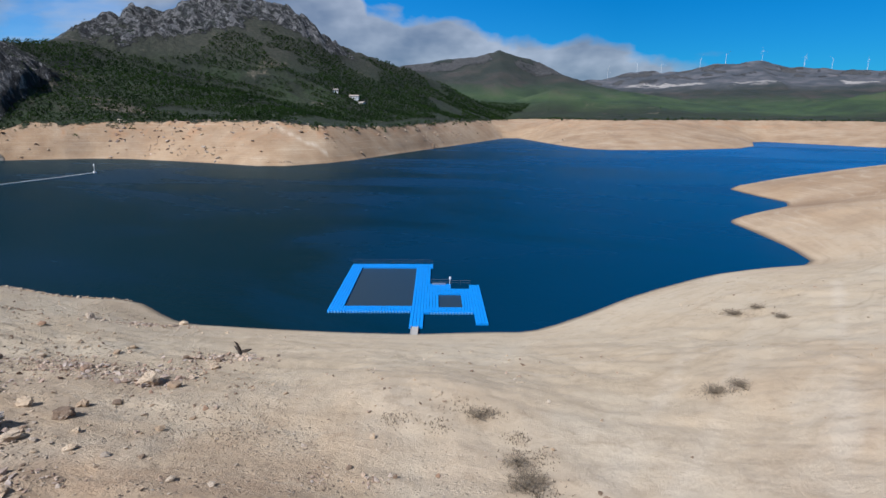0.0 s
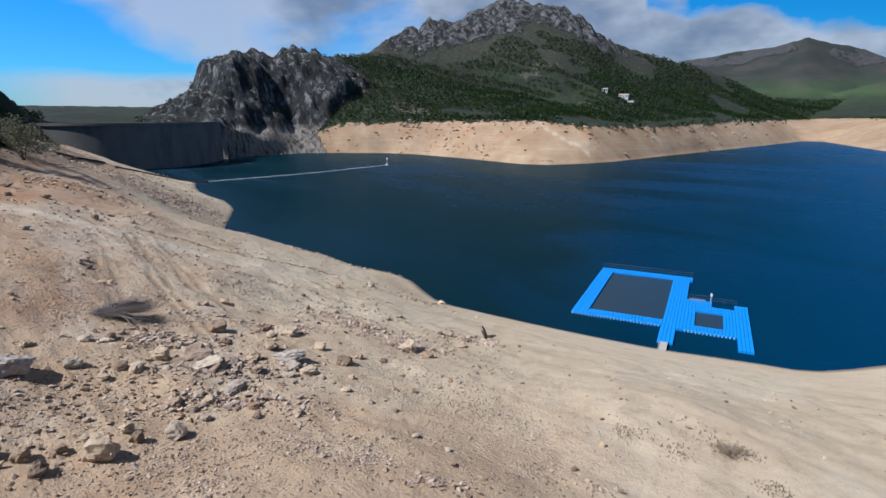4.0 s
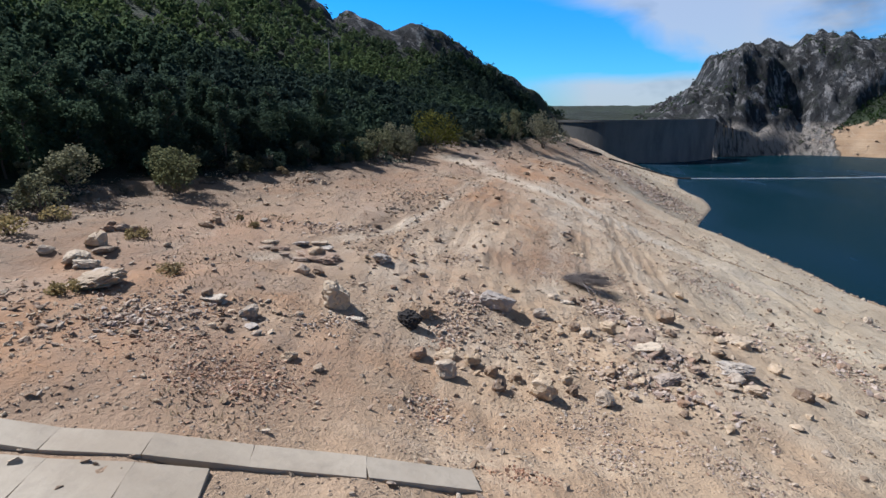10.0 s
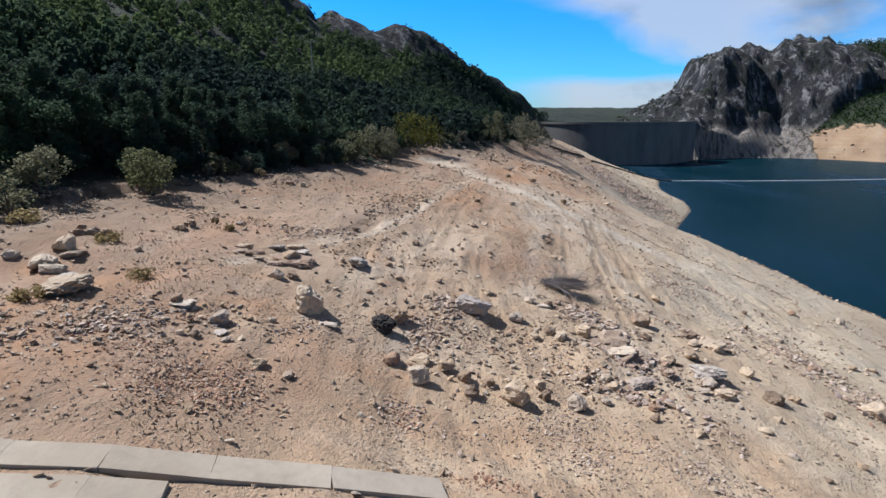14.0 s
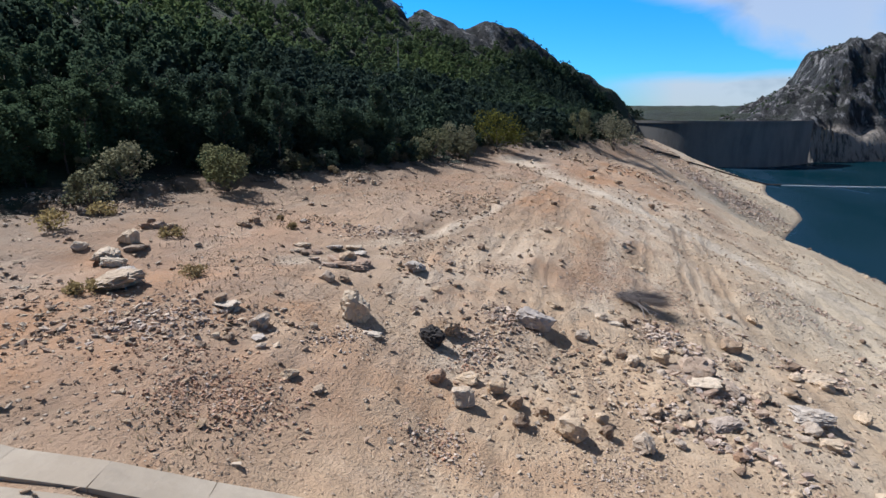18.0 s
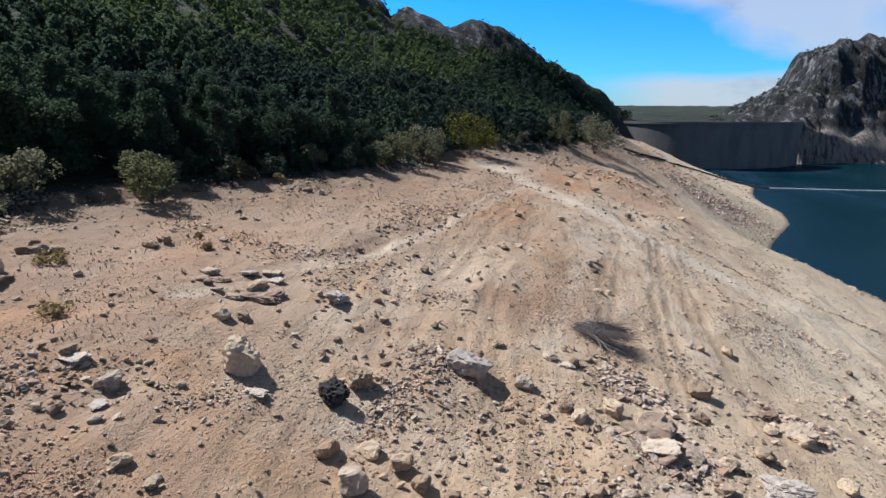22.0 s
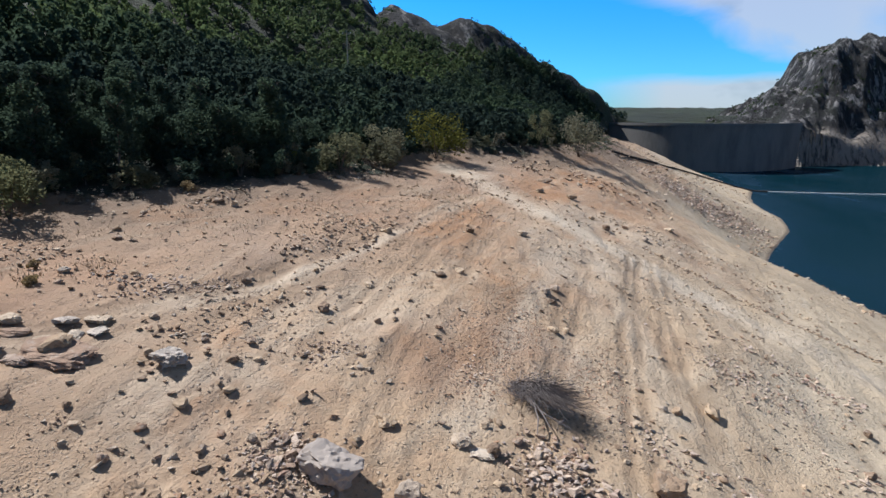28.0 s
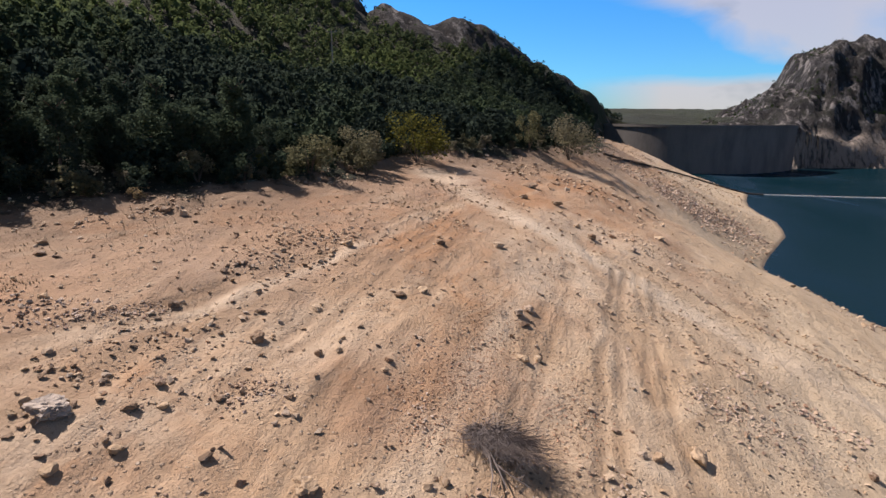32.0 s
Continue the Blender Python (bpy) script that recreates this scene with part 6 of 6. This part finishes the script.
slab("concrete_kerb", [(-11.9, -27.0), (-12.1, -23.5), (-12.5, -20.0), (-13.0, -17.0), (-13.65, -14.0), (-14.5, -10.8), (-15.4, -6.9), (-16.9, -2.9)], 1.3, 0.17,
     "long pale concrete strip with a raised edge")
slab("concrete_ramp", [(-9.7, -30.0), (-9.9, -26.4), (-10.1, -22.8), (-10.5, -19.2), (-11.0, -16.2), (-11.6, -13.6), (-12.2, -11.4)], 2.3, 0.1, "worn pale concrete ramp slabs on the bank")

# ---------------------------------------------------------------- cable from the boom up the bank
cable = thing("anchor_cable", Matrix(), "dark cable lying up the bank from the floating boom", "cable")
line = [(-167, 18.4), (-178, 23.7), (-187, 29.3), (-195, 33.6), (-247, 43.7), (-253.6, 49), (-258.7, 52.1), (-264.4, 58.8), (-269, 65.4), (-275.5, 78.5), (-276, 86), (-275.5, 91.5)]
for (x0, y0), (x1, y1) in zip(line, line[1:]):
    bm = bmesh.new()
    rod(bm, (x0, y0, max(height(x0, y0), 0) + 0.35), (x1, y1, max(height(x1, y1), 0) + 0.35), 0.3, 0.3, 6)
    part("cable_length", bm, DARKWOOD, cable)

# ---------------------------------------------------------------- pole, sign, wall in the wood
z = height(-172, -54)
pole = thing("power_pole", Matrix.Translation((-172, -54, z)), "slender pale power pole among trees on the hillside", "pole")
bm = bmesh.new()
rod(bm, (0, 0, -0.5), (0, 0, 13.5), 0.24, 0.15, 8)
part("shaft", bm, SLAB_CONCRETE, pole)
bm = bmesh.new()
box(bm, -0.1, 0.1, -1.3, 1.3, 12.6, 12.8)
part("crossarm", bm, SLAB_CONCRETE, pole)
for dy in (-1.1, 0, 1.1):
    bm = bmesh.new()
    rod(bm, (0, dy, 12.8), (0, dy, 13.2), 0.07, 0.05, 6)
    part("insulator", bm, WHITE, pole)
z = height(-104, -32)
sign = thing("sign", Matrix.Translation((-104, -32, z)), "small white sign on a post in the dark wood", "sign")
bm = bmesh.new()
rod(bm, (0, 0, -0.3), (0, 0, 3.6), 0.05)
part("post", bm, STEEL, sign)
bm = bmesh.new()
box(bm, -0.05, 0.05, -0.4, 0.4, 3.0, 3.7)
part("board", bm, WHITE, sign)
for nm, line in (("retaining_wall", [(-111, -31, 0), (-110.6, -28, 0), (-110.4, -25, 0)]), ("retaining_wall", [(-101.5, -27.6, 0), (-102.3, -25.2, 0)])):
    ob = thing(nm, Matrix(), "low pale concrete wall beside the wood", "wall")
    for (x0, y0, _), (x1, y1, _) in zip(line, line[1:]):
        z0, z1 = height(x0, y0), height(x1, y1)
        bm = bmesh.new()
        vs = [bm.verts.new(p) for p in ((x0, y0, z0 - .5), (x1, y1, z1 - .5), (x1, y1, z1 + 1.0), (x0, y0, z0 + 1.0))]
        bk = [bm.verts.new(v.co + Vector((-0.4, -0.1, 0))) for v in vs]
        bm.faces.new(vs), bm.faces.new(bk[::-1])
        for k in range(4):
            bm.faces.new((vs[k], bk[k], bk[(k + 1) % 4], vs[(k + 1) % 4]))
        bmesh.ops.recalc_face_normals(bm, faces=bm.faces)
        part("wall_bay", bm, SLAB_CONCRETE, ob)


# ---------------------------------------------------------------- houses across the water
def house(x, y, turn, w, d, h, label):
    ob = thing("house", pose(x, y, height(x, y), 0, 0, turn), label, "house", "houses on the far slope")
    bm = bmesh.new()
    box(bm, -w / 2, w / 2, -d / 2, d / 2, -2, h)
    part("wall", bm, WHITE, ob)
    bm = bmesh.new()
    o, r = 0.5, d * 0.28
    v = [bm.verts.new(p) for p in ((-w / 2 - o, -d / 2 - o, h), (w / 2 + o, -d / 2 - o, h), (w / 2 + o, d / 2 + o, h), (-w / 2 - o, d / 2 + o, h), (-w / 2 - o, 0, h + r), (w / 2 + o, 0, h + r))]
    for f in ((0, 1, 5, 4), (2, 3, 4, 5), (0, 4, 3), (1, 2, 5), (0, 3, 2, 1)):
        bm.faces.new([v[i] for i in f])
    part("roof", bm, ROOF, ob)
    for k in (-0.3, 0.3):
        bm = bmesh.new()
        box(bm, w * k - .6, w * k + .6, -d / 2 - .06, -d / 2 + .1, 1.0, 2.3)
        pane = part("window", bm, DARKWOOD, ob)
        bm = bmesh.new()
        box(bm, w * k - .75, w * k + .75, -d / 2 - .18, -d / 2 - .065, 0.88, 0.98)
        part("sill", bm, WHITE, pane)
    bm = bmesh.new()
    box(bm, -.5, .5, -d / 2 - .06, -d / 2 + .1, 0, 2.1)
    part("door", bm, BARK, ob)


house(-330, 560, 20, 10, 6, 3.2, "white house with a tiled roof among trees")
house(-316, 552, -5, 7, 5, 2.8, "small white house with a tiled roof")
house(-345, 545, 35, 6, 5, 2.6, "small white outbuilding among trees")


# ---------------------------------------------------------------- wind turbines
def turbine(x, y, turn, spin):
    ob = thing("wind_turbine", pose(x, y, height(x, y), 0, 0, turn), "white three-bladed wind turbine on a distant ridge", "wind turbine", "turbines on the ridge")
    bm = bmesh.new()
    rod(bm, (0, 0, -6), (0, 0, 46), 0.9, 0.5, 10)
    part("tower", bm, WHITE, ob)
    bm = bmesh.new()
    box(bm, -1.0, 1.0, -3.5, 3.5, 45, 47.4)
    part("nacelle", bm, WHITE, ob)
    bm = bmesh.new()
    rod(bm, (0, -4.6, 46.2), (0, -3.4, 46.2), 0.5, 0.9, 8)
    hub = part("hub", bm, WHITE, ob)
    for k in range(3):
        a = radians(spin + 120 * k)
        bm = bmesh.new()
        rod(bm, (0, -4.0, 46.2), (23 * math.sin(a), -4.0, 46.2 + 23 * math.cos(a)), 0.4, 0.1, 5)
        part("blade", bm, WHITE, hub)


for k, (x, y) in enumerate(((-322, 3231), (-175, 3292), (-53, 3347), (139, 3394), (264, 3437), (439, 3470), (630, 3440), (748, 3417), (888, 3383))):
    turbine(x, y, 8 + 5 * (k % 3), 17 + 41 * k)


# shrubs dotted along the top of the bare far shore
rnd_b = np.random.RandomState(21)
edge = []
for a, b in zip(BRINK[24:-1], BRINK[25:]):
    n = int(np.hypot(*(b - a)[:2]) / 3.2)
    for k in range(n):
        q = a + (b - a) * rnd_b.uniform(0, 1) + np.append(rnd_b.normal(0, 3.5, 2), 0)
        edge.append((q[0], q[1], land(q[0:1], q[1:2])[0][0]))
woods("shore_shrubs", edge, 2.6, 1.9, 16, FARLEAF, "dark shrubs dotted along the top of the bare far shore", 22)
